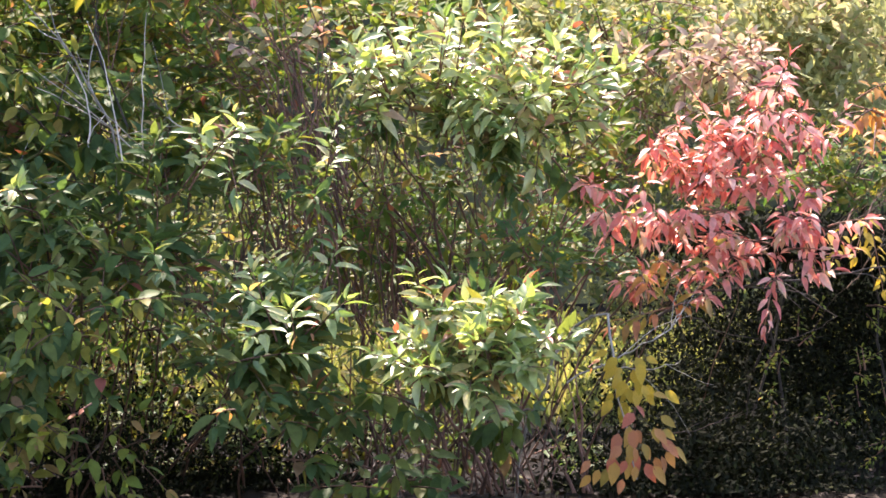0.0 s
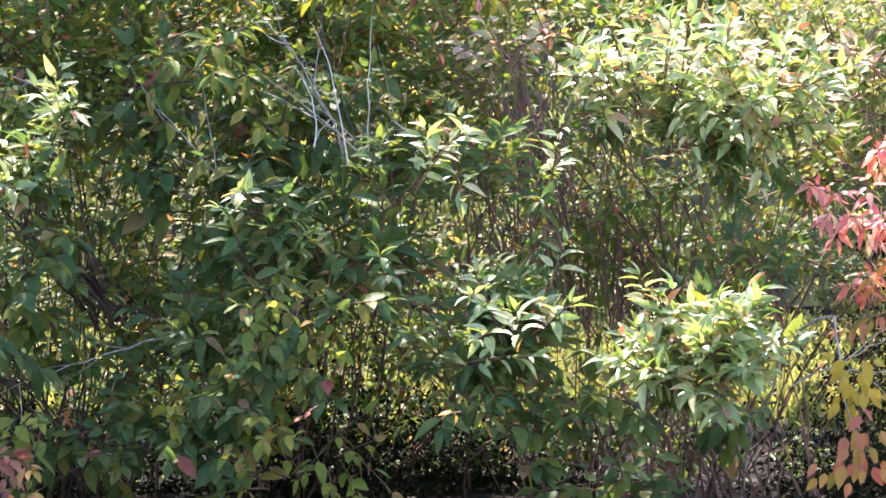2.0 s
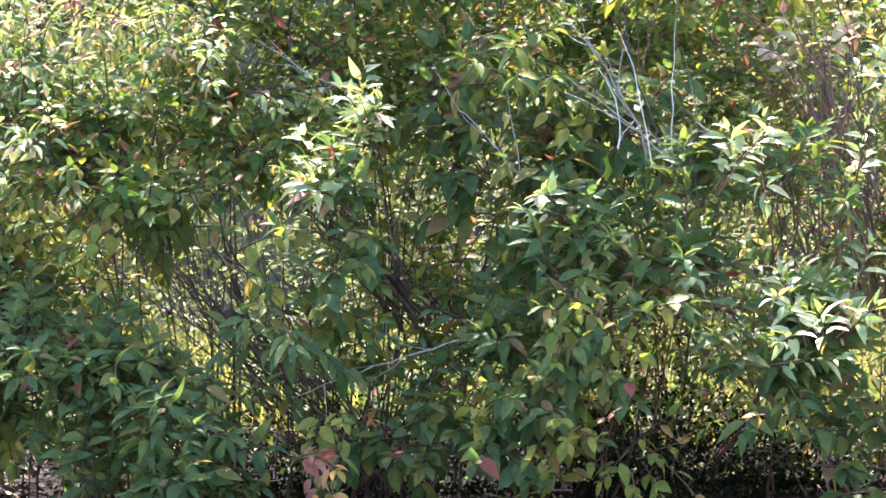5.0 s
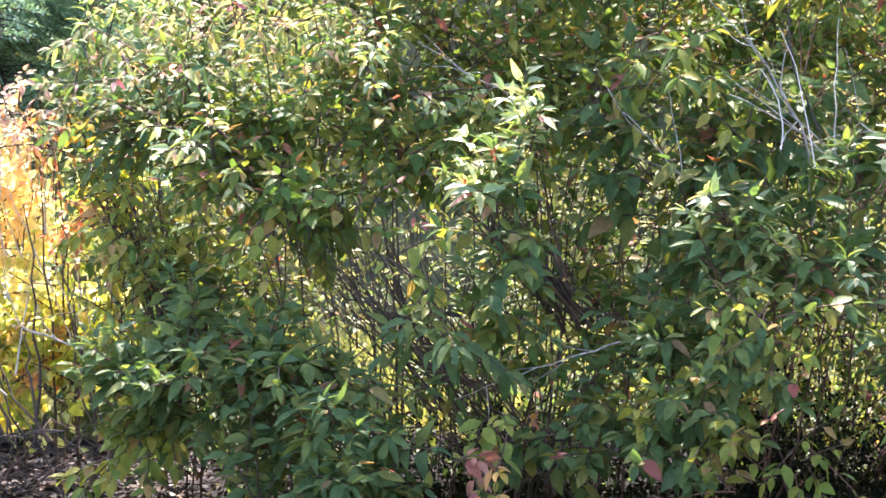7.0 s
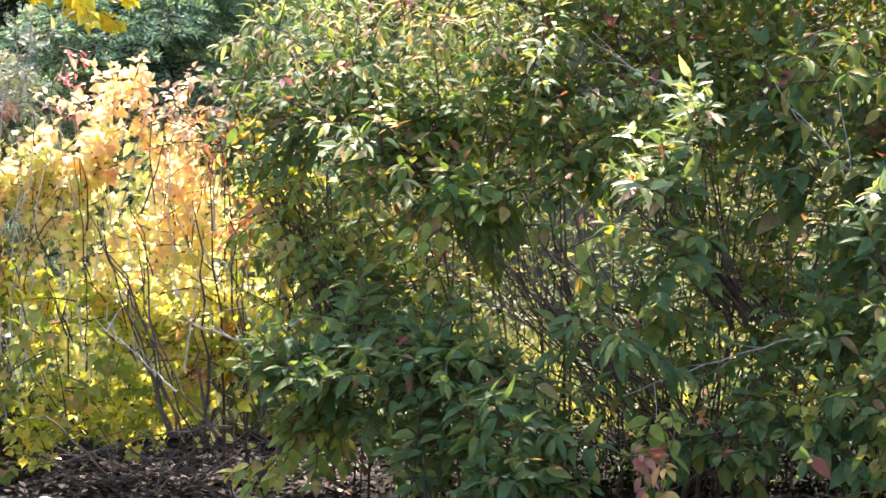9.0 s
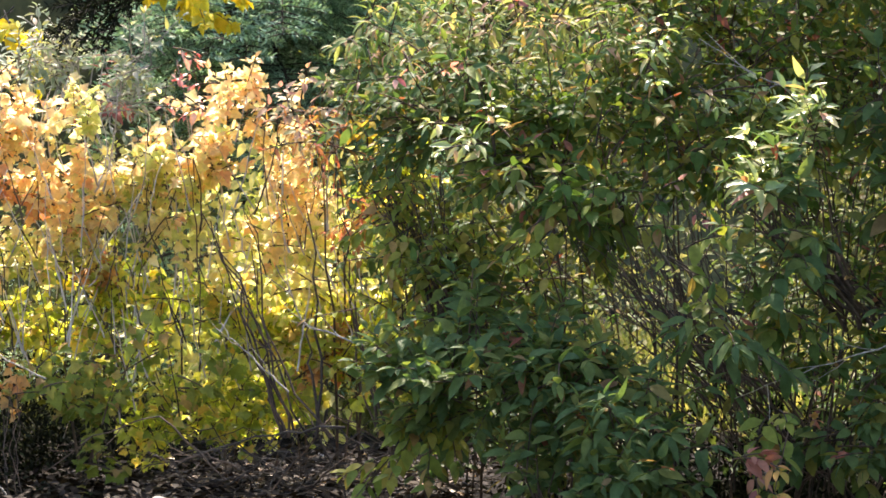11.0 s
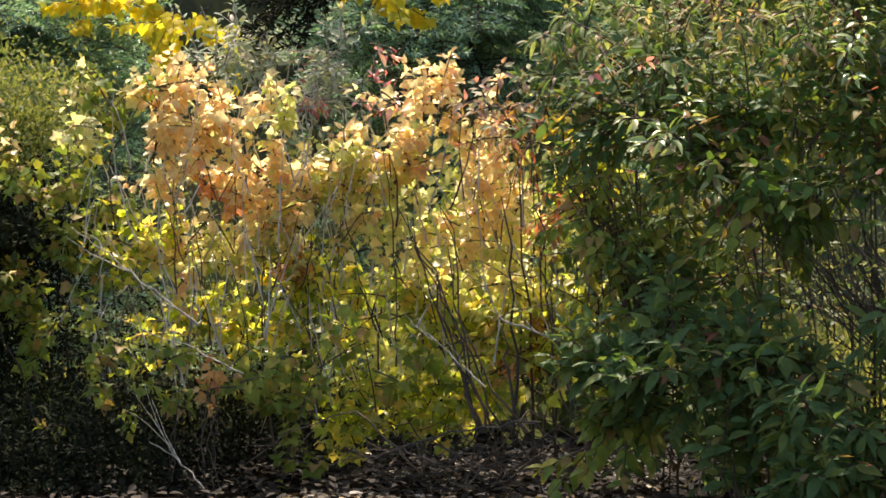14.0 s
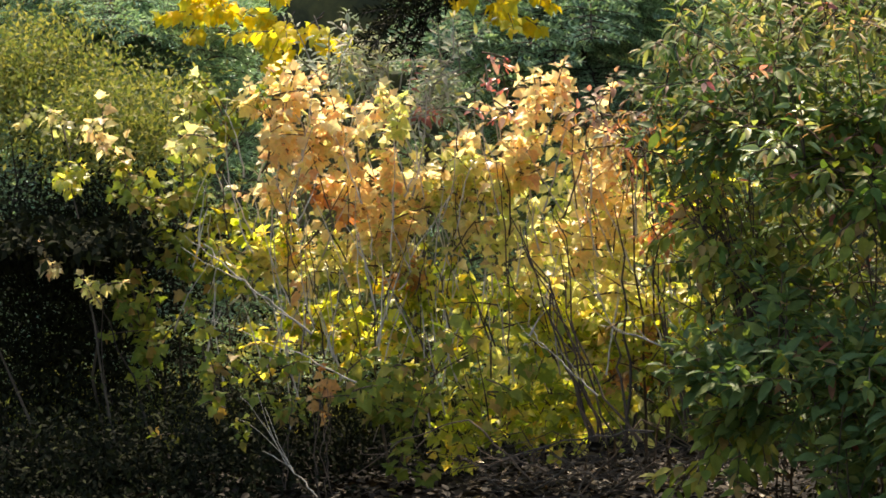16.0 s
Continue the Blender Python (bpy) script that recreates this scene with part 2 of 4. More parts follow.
class Plant:
    """Collects the leaves and twigs of one plant, and then makes it one thing."""

    def __init__(self):
        self.leaf, self.twig, self.stem, self.pale = {}, [], [], []

    def add_leaf(self, kind, p, axis, normal, size, shape):
        self.leaf.setdefault((kind, shape), []).append((*p, *axis, *normal, size))

    def leafy_twig(self, p, d, length, kind, shape="ovate", size=0.064, nodes=6, droop=0.32, spread=1.0, bare=0.25, tumble=0.38):
        """A twig with opposite pairs of hanging leaves, closely set towards its tip."""
        d = unit(np.asarray(d, float))
        tip = p + d * length + np.array((0, 0, -0.12 * length))
        c = bow(p, tip, (0, 0, 0.08 * length), 6)
        self.twig.append((c, 0.0026, 0.0011))
        phi = rng.uniform(0, np.pi)
        a = unit(np.cross(d, (0.1, 0.2, 1.0)))
        b = np.cross(a, d)
        for i in range(nodes):
            s = bare + (1 - bare) * (i + 0.3) / nodes
            k = min(s * 5, 4.999)
            j = int(k)
            q = c[j] + (c[j + 1] - c[j]) * (k - j)
            ph = phi + i * np.pi / 2 + rng.normal(0, 0.25)
            for side in (0, np.pi):
                r = a * math.cos(ph + side) + b * math.sin(ph + side)
                if rng.random() < 0.12:
                    continue
                ax = d * (0.4 + 0.45 * s) + r * spread * (1.15, 1.0, 0.75) + np.array((0, 0, -droop * rng.uniform(0.5, 1.5))) + rng.normal(0, 0.16, 3)
                ax = unit(ax)
                up = np.array((-0.05, -0.5, 1.0)) + rng.normal(0, tumble, 3) + 0.25 * r
                sz = size * rng.uniform(0.48, 0.98) * (1.0 if i < nodes - 1 else 0.72)
                self.add_leaf(kind, q + ax * 0.008, ax, up, sz, shape)
        for _ in range(2):
            ax = unit(d + rng.normal(0, 0.4, 3) + np.array((0, 0, 0.1)))
            self.add_leaf(kind, tip, ax, np.array((0, -.3, 1.0)) + rng.normal(0, 0.3, 3), size * rng.uniform(.45, .75), shape)

    def spray(self, x, z, y, rx, rz, ry, n, kind, feet, outward=0.8, rise=0.3, twig=(0.1, 0.24), stems=0.035, clump=5, **how):
        """n leafy twigs in forked clumps through an uneven lobe of the crown, with bare stems that bring them up from the ground."""
        k = y / 10
        c = spot(x, z, y)
        r = np.array((rx * k, ry, rz * k))
        left = n
        while left > 0:
            o = unit(rng.normal(0, 1, 3)) * rng.uniform(0.1, 1.0) ** 0.55
            fork = c + o * r
            fork[2] = max(fork[2], 0.05)
            main = unit(o * outward + np.array((0, -0.45, rise)) + rng.normal(0, 0.3, 3))
            for _ in range(min(left, max(1, int(rng.integers(clump - 2, clump + 3))))):
                left -= 1
                d = unit(main + rng.normal(0, 0.42, 3))
                L = rng.uniform(*twig)
                p0 = fork - main * 0.06 + rng.normal(0, 0.022, 3)
                p0[2] = max(p0[2], 0.04)
                self.leafy_twig(p0, d, L, kind, **how)
            if rng.random() < stems * clump:
                f = np.asarray(sorted(feet, key=lambda o: abs(o[0] - fork[0]))[rng.integers(min(3, len(feet)))], float) + rng.normal(0, 0.07, 3) * (1, 1, 0)
                f[2] = ground_height(f[0], f[1]) - 0.03
                lift = 0.25 * (fork[2] - f[2])
                line = bow(f, fork, (-(fork[0] - f[0]) * rng.uniform(-.1, .5) + rng.normal(0, .06), rng.normal(.05, .08), lift * rng.uniform(-.3, 1.2)), 9, 0.009)
                self.stem.append((line, rng.uniform(0.002, 0.0046), 0.0013))

    def finish(self, name, label, category, bark, group="", singles=0, main=8):
        """Makes the thing: thick stems one by one, thin twigs joined, the foremost leaves one by one, the rest joined."""
        foot = new(name)
        tagged(foot, label, category, group)
        if self.stem:
            x0 = np.mean([s[0][0] for s in self.stem], axis=0)
        elif self.twig:
            x0 = np.array(self.twig[0][0][0])
        foot.location = (x0[0], x0[1], ground_height(x0[0], x0[1]))
        inv = Matrix.Translation(-Vector(foot.location))

        def under(ob):
            ob.matrix_parent_inverse = inv
            return ob
        self.stem.sort(key=lambda s: -s[1])
        for s in self.stem[:main]:
            under(part("stem", tubes([(s[0], s[1] * 1.1, s[2] * 1.1)], 6), bark, foot))
        if self.stem[main:]:
            under(part("brushwood", tubes(self.stem[main:], 5), bark, foot, kind="stuff"))
        if self.twig:
            under(part("twig_mass", tubes(self.twig, 4), bark, foot, kind="stuff"))
        if self.pale:
            under(part("bare_shoot_mass", tubes(self.pale, 5), BARK_STRAW, foot, "thin pale grey bare shoots", kind="stuff"))
        total = sum(len(v) for v in self.leaf.values())
        for (kind, shape), rows in self.leaf.items():
            rows = np.array(rows)
            form = SHAPES[shape]
            rows = rows[np.argsort(rows[:, 1])]
            alone = int(round(singles * len(rows) / total))
            rot = turns(rows[:, 3:6], rows[:, 6:9])
            if alone:
                one = mesh_of("leaf", form[0], form[1])
                for row, m3 in zip(rows[:alone], rot[:alone]):
                    ob = part("leaf", one, LEAF[kind], foot)
                    ob.matrix_parent_inverse = inv
                    ob.matrix_basis = Matrix.Translation(row[:3]) @ Matrix([list(r) for r in m3]).to_4x4() @ Matrix.Scale(row[9], 4)
            if len(rows) > alone:
                under(part("foliage", leaves_mesh(form, rows[alone:, :3], rot[alone:], rows[alone:, 9]), LEAF[kind], foot, kind="stuff"))
        return foot


SHAPES = dict(willow=ovate(0.28, 0.2, 0.45), ovate=OVATE, narrow=OVATE_NARROW, broad=OVATE_BROAD, lobed=LOBED, blade=BLADE, needle=NEEDLE)


# ---- ground: rises gently to the shrubs, level behind them ----
def ground_height(x, y):
    near = min(max((y - 1.0) / 8.2, 0.0), 1.0)
    return -0.85 * (1 - near * near * (3 - 2 * near)) + 0.025 * noise.noise((x * 1.3, y * 1.3, 0)) + 0.01 * noise.noise((x * 6, y * 6, 3))


def ground():
    def axis(lo, hi, step, far):
        a = list(np.arange(lo, hi, step))
        out = [hi + (far - hi) * (i / 9) ** 2 for i in range(10)]
        return np.array([-v + lo + hi for v in reversed(out)] + a[1:] + out)
    xs, ys = axis(-5, 5, 0.12, 700), axis(7.5, 15, 0.12, 700)
    v = [(x, y, ground_height(x, y)) for y in ys for x in xs]
    n = len(xs)
    f = [(j * n + i, j * n + i + 1, (j + 1) * n + i + 1, (j + 1) * n + i) for j in range(len(ys) - 1) for i in range(n - 1)]
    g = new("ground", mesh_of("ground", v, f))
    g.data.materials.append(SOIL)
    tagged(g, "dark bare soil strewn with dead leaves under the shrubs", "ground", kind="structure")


ground()


def scatter_flat(name, kind, shape, n, x0, x1, y0, y1, size, label, lift=0.012, stand=0.0):
    x, y = rng.uniform(x0, x1, n), rng.uniform(y0, y1, n)
    z = np.array([ground_height(a, b) for a, b in zip(x, y)]) + lift * rng.uniform(0.2, 1.6, n)
    ang = rng.uniform(0, 2 * np.pi, n)
    ax = np.stack([np.cos(ang), np.sin(ang), rng.normal(0, 0.25, n) + stand], -1)
    nm = np.stack([rng.normal(0, .35, n), rng.normal(0, .35, n), np.ones(n) * (1 if stand < 1 else .2)], -1)
    ob = new(name, leaves_mesh(SHAPES[shape], np.stack([x, y, z], -1), turns(ax, nm), size * rng.uniform(.5, 1.2, n)))
    ob.data.materials.append(LEAF[kind])
    return tagged(ob, label, "leaf litter" if kind in ("litter", "litter_shaded") else "grass", kind="stuff")


scatter_flat("leaf_litter", "litter", "broad", 3400, -1.75, -0.85, 9.75, 12.0, 0.036, "pale brown dead leaves lying on the soil")
# dead leaves outside the sunlit patch, shade put into their colour
scatter_flat("leaf_mould", "litter_shaded", "broad", 5000, -2.5, -0.8, 9.9, 12.4, 0.04, "dark brown rotting leaves under the currant", lift=.03)
scatter_flat("leaf_mould", "litter_shaded", "broad", 5200, -4.2, 3.6, 9.5, 12.0, 0.034, "dark brown rotting leaves on the soil")
scatter_flat("meadow_grass", "grass", "needle", 30000, -7, 7, 13.0, 25.0, 0.17, "sunlit yellow-green grass behind the shrubs", stand=2.0)

# ---- dogwood shrub at the sunny end ----
feet = [(0.3 + 0.14 * i, 10.25 + 0.12 * (i % 3), 0) for i in range(12)]
glossy = dict(shape="narrow", droop=.1, rise=.85)
broad = dict(shape="broad", droop=.9)
rng = np.random.default_rng(11)
a = Plant()
# unseen crown above the view, added to shade the sprays below
a.spray(0.45, 1.46, 10.05, 0.5, 0.09, 0.25, 105, "green", feet)
a.spray(1.0, 1.43, 9.95, 0.32, 0.06, 0.2, 70, "green", feet)
a.spray(1.0, 1.54, 10.7, 0.75, 0.2, 0.22, 130, "green", feet)
a.spray(0.83, 1.14, 10.4, 0.363, 0.189, .14, 60, "green", feet, size=.056, clump=3)
a.spray(1.21, 1.12, 10.3, 0.232, 0.174, .2, 40, "green", feet, size=.055)
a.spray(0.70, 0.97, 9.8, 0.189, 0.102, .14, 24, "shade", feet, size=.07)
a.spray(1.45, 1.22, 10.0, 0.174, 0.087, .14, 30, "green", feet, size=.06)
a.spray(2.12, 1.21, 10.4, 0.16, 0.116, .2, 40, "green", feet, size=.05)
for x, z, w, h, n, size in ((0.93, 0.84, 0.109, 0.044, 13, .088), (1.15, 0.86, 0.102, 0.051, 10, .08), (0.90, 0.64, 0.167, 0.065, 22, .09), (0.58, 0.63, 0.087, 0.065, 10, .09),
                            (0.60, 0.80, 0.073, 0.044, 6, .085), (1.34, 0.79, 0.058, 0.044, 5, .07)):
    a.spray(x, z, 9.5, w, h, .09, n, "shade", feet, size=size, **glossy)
    # a few paler lit copies paint glints among the shaded leaves
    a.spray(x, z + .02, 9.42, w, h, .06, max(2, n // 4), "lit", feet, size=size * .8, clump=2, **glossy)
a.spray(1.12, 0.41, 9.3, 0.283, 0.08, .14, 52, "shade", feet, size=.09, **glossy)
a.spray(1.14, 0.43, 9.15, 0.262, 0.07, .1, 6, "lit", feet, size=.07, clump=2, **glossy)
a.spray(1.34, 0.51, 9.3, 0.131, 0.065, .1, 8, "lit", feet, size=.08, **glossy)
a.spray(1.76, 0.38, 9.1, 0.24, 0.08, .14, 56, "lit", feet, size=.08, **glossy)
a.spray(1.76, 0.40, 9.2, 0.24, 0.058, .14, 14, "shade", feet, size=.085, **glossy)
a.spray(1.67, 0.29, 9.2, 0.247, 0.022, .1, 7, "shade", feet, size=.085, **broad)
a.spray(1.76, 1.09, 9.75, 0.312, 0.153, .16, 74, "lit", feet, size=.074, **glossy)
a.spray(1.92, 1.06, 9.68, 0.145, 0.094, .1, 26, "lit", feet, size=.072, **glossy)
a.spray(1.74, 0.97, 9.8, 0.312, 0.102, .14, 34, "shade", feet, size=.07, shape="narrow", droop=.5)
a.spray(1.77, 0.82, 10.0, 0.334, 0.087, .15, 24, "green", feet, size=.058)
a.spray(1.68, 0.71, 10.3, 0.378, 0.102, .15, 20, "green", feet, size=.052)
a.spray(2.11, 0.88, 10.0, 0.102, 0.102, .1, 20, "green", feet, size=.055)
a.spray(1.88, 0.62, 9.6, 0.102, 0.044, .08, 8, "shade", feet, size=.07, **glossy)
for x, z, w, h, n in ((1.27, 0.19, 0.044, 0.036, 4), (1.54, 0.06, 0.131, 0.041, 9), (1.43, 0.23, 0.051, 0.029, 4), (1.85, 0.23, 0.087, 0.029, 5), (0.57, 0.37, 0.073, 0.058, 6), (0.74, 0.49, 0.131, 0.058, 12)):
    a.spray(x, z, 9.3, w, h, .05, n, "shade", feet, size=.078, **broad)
for x, z, w, h, n in ((0.60, 0.25, 0.102, 0.087, 9), (0.79, 0.14, 0.044, 0.036, 3), (0.73, 0.37, 0.087, 0.058, 5), (0.64, 0.46, 0.131, 0.044, 8), (1.31, 0.11, 0.051, 0.017, 2), (0.60, 0.10, 0.073, 0.036, 4)):
    a.spray(x, z, 9.32, w, h, .06, n, "leek", feet, size=.066, nodes=3, stems=0, **broad)
for x, z, kind, n in ((1.36, 0.48, "maroon", 1), (1.55, 0.33, "maroon", 1), (0.68, 0.26, "peach", 1), (2.05, 0.39, "peach", 1), (1.04, 0.26, "peach", 1), (1.60, 0.35, "peach", 2), (1.65, 0.93, "orange", 1)):
    a.spray(x, z, 9.05, .01, .01, .02, n, kind, feet, size=.045, nodes=1, twig=(.03, .05), stems=0, droop=.6)
a.spray(1.21, 1.20, 9.75, 0.044, 0.044, .04, 3, "blush", feet, size=.062, stems=0)
a.spray(1.32, 1.17, 9.7, 0.017, 0.026, .03, 2, "peach", feet, size=.06, nodes=2, stems=0)
# more unseen crown, added to shade the inner leaves
a.spray(1.35, 1.42, 10.55, .6, .08, .15, 80, "green", feet)
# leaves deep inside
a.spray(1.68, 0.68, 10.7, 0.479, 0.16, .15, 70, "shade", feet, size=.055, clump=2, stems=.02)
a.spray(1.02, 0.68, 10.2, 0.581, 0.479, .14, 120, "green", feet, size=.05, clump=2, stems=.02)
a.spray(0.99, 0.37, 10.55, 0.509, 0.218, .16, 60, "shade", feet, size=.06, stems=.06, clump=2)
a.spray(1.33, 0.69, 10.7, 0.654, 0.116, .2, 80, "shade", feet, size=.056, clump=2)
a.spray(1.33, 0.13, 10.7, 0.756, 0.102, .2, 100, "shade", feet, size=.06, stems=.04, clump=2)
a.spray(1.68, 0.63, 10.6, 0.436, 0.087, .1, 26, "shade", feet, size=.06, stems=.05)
for _ in range(70):
    f = spot(*rng.uniform((1.06, 0.30), (1.99, 0.55)), rng.uniform(9.95, 10.25))
    q = f + (rng.normal(-.02, .12), rng.normal(0, .05), rng.uniform(.15, .45))
    a.stem.append((bow(f, q, rng.normal(0, .05, 3), 10, .008), rng.uniform(.002, .005), .0012))
for _ in range(34):
    f = spot(*rng.uniform((1.12, 0.41), (1.78, 0.61)), rng.uniform(9.95, 10.2))
    q = spot(*rng.uniform((0.99, 0.93), (1.63, 1.28)), rng.uniform(9.8, 10.1))
    a.stem.append((bow(f, q, rng.normal(0, .07, 3), 10, .01), rng.uniform(.002, .0045), .0012))
for _ in range(26):
    f = spot(*rng.uniform((1.24, 0.66), (1.42, 0.86)), rng.uniform(9.6, 9.75))
    q = spot(*rng.uniform((1.12, 1.08), (1.36, 1.34)), rng.uniform(9.6, 9.75))
    a.stem.append((bow(f, q, rng.normal(0, .03, 3), 10, .007), rng.uniform(.0022, .0045), .0012))
for _ in range(40):
    x = rng.uniform(1.5, 2.06)
    f, q = spot(x, .02, rng.uniform(9.75, 10.1)), spot(x + rng.normal(-.05, .1), rng.uniform(.2, .42), rng.uniform(9.6, 10.0))
    a.stem.append((bow(f, q, rng.normal(0, .04, 3), 9, .006), rng.uniform(.0022, .0055), .0016))
for _ in range(5):
    f = spot(*rng.uniform((0.72, 0.83), (0.95, 0.95)), rng.uniform(9.45, 9.6))
    q = spot(*rng.uniform((0.60, 1.09), (0.89, 1.28)), rng.uniform(9.4, 9.55))
    a.pale.append((bow(f, q, rng.normal(0, .02, 3), 8, .002), rng.uniform(.0014, .0024), .0008))
a.spray(0.77, 1.24, 10.65, 0.479, 0.102, .12, 60, "green", feet, size=.055, clump=2, stems=.02)
a.finish("dogwood_shrub", "large green dogwood shrub with sunlit glossy leaf sprays", "shrub", BARK, "dogwood shrubs", singles=280)

# ---- dogwood shrub in shade ----
feet = [(-0.45 + 0.09 * i, 10.15 + 0.12 * (i % 3), 0) for i in range(9)] + [(-0.95, 10.3, 0), (-0.8, 10.4, 0)]
willow = dict(shape="willow", droop=.7, size=.064)
rng = np.random.default_rng(12)
b = Plant()
# four crown lobes above the view, unseen, added to darken the shrub's front
b.spray(-0.08, 1.46, 10.05, 0.56, 0.09, 0.2, 120, "green", feet)
b.spray(0.05, 1.62, 10.45, 0.6, 0.1, 0.2, 50, "green", feet)
b.spray(0.3, 1.54, 10.7, 0.8, 0.2, 0.25, 170, "green", feet)
b.spray(-0.25, 1.5, 10.8, 0.4, 0.1, 0.2, 50, "green", feet)
b.spray(-0.66, 1.26, 10.3, 0.436, 0.073, .18, 80, "gold", feet, **willow)
b.spray(-0.69, 1.16, 10.0, 0.392, 0.073, .14, 60, "gold", feet, **willow)
b.spray(-1.05, 1.23, 10.2, 0.102, 0.073, .12, 18, "gold", feet, **willow)
b.spray(-0.17, 1.20, 10.05, 0.291, 0.116, .2, 60, "green", feet, size=.056)
b.spray(0.26, 1.20, 10.35, 0.32, 0.131, .14, 60, "green", feet, size=.058)
b.spray(0.73, 1.19, 10.35, 0.262, 0.131, .14, 44, "green", feet, size=.06)
b.spray(-0.43, 1.06, 9.85, 0.363, 0.102, .15, 66, "green", feet, size=.058)
b.spray(-0.85, 1.04, 9.9, 0.145, 0.102, .12, 34, "shade", feet, size=.06)
b.spray(-0.57, 0.90, 9.75, 0.262, 0.109, .12, 54, "green", feet, size=.062)
b.spray(-0.17, 0.94, 9.8, 0.203, 0.087, .12, 34, "green", feet, size=.06)
# scattered lit copies, glints put into leaf colour
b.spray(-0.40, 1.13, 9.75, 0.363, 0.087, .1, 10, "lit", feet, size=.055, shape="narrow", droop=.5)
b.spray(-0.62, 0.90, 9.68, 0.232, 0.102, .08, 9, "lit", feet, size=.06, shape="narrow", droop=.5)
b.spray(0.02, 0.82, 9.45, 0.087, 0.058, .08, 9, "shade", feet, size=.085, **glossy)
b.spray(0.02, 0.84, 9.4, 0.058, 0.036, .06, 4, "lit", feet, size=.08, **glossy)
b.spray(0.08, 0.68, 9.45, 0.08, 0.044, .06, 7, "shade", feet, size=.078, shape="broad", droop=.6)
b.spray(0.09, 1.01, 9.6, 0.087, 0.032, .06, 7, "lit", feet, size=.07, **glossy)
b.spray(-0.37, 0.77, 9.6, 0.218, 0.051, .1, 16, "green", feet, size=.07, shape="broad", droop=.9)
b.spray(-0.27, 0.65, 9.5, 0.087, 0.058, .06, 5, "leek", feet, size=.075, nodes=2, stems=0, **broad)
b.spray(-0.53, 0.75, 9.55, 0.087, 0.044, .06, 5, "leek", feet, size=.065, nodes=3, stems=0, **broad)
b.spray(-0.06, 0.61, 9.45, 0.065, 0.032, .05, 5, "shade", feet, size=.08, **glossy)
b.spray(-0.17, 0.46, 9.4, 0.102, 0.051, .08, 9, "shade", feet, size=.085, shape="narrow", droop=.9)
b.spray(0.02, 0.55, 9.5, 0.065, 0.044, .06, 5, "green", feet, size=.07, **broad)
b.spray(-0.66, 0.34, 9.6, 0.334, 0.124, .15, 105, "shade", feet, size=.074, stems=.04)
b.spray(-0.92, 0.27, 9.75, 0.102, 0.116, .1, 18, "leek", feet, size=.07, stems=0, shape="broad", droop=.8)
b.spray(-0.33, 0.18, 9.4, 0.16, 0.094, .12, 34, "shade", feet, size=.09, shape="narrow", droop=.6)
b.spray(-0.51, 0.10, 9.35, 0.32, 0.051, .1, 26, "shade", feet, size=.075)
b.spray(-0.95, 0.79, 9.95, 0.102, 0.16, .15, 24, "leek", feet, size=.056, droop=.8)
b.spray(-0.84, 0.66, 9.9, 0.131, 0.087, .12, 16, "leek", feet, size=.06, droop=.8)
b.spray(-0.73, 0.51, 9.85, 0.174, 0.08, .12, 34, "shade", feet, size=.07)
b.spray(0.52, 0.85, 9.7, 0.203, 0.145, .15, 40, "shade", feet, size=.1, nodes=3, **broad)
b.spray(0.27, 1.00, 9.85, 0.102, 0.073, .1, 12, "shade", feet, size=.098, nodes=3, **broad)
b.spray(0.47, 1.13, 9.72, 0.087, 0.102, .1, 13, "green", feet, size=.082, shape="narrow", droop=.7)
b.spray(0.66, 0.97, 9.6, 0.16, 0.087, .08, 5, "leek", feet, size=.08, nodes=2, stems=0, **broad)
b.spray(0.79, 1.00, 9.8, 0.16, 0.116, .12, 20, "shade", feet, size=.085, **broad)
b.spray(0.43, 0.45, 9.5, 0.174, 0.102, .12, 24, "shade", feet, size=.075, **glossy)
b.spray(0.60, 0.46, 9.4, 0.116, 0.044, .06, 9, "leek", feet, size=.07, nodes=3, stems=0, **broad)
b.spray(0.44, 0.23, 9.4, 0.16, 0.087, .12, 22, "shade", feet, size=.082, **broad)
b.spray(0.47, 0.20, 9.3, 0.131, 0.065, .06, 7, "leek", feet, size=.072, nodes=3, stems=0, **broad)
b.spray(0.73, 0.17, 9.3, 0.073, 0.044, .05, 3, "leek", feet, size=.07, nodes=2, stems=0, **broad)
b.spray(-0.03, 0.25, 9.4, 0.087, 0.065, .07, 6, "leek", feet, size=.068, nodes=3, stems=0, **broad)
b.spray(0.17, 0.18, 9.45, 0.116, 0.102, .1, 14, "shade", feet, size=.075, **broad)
b.spray(-0.06, 0.11, 9.2, 0.044, 0.022, .05, 3, "maroon", feet, shape="broad", size=.07, nodes=2, twig=(.05, .08), droop=.7, stems=0)
b.spray(-0.01, 0.08, 9.18, 0.044, 0.022, .05, 3, "peach", feet, shape="broad", size=.066, nodes=2, twig=(.05, .08), droop=.8, stems=0)
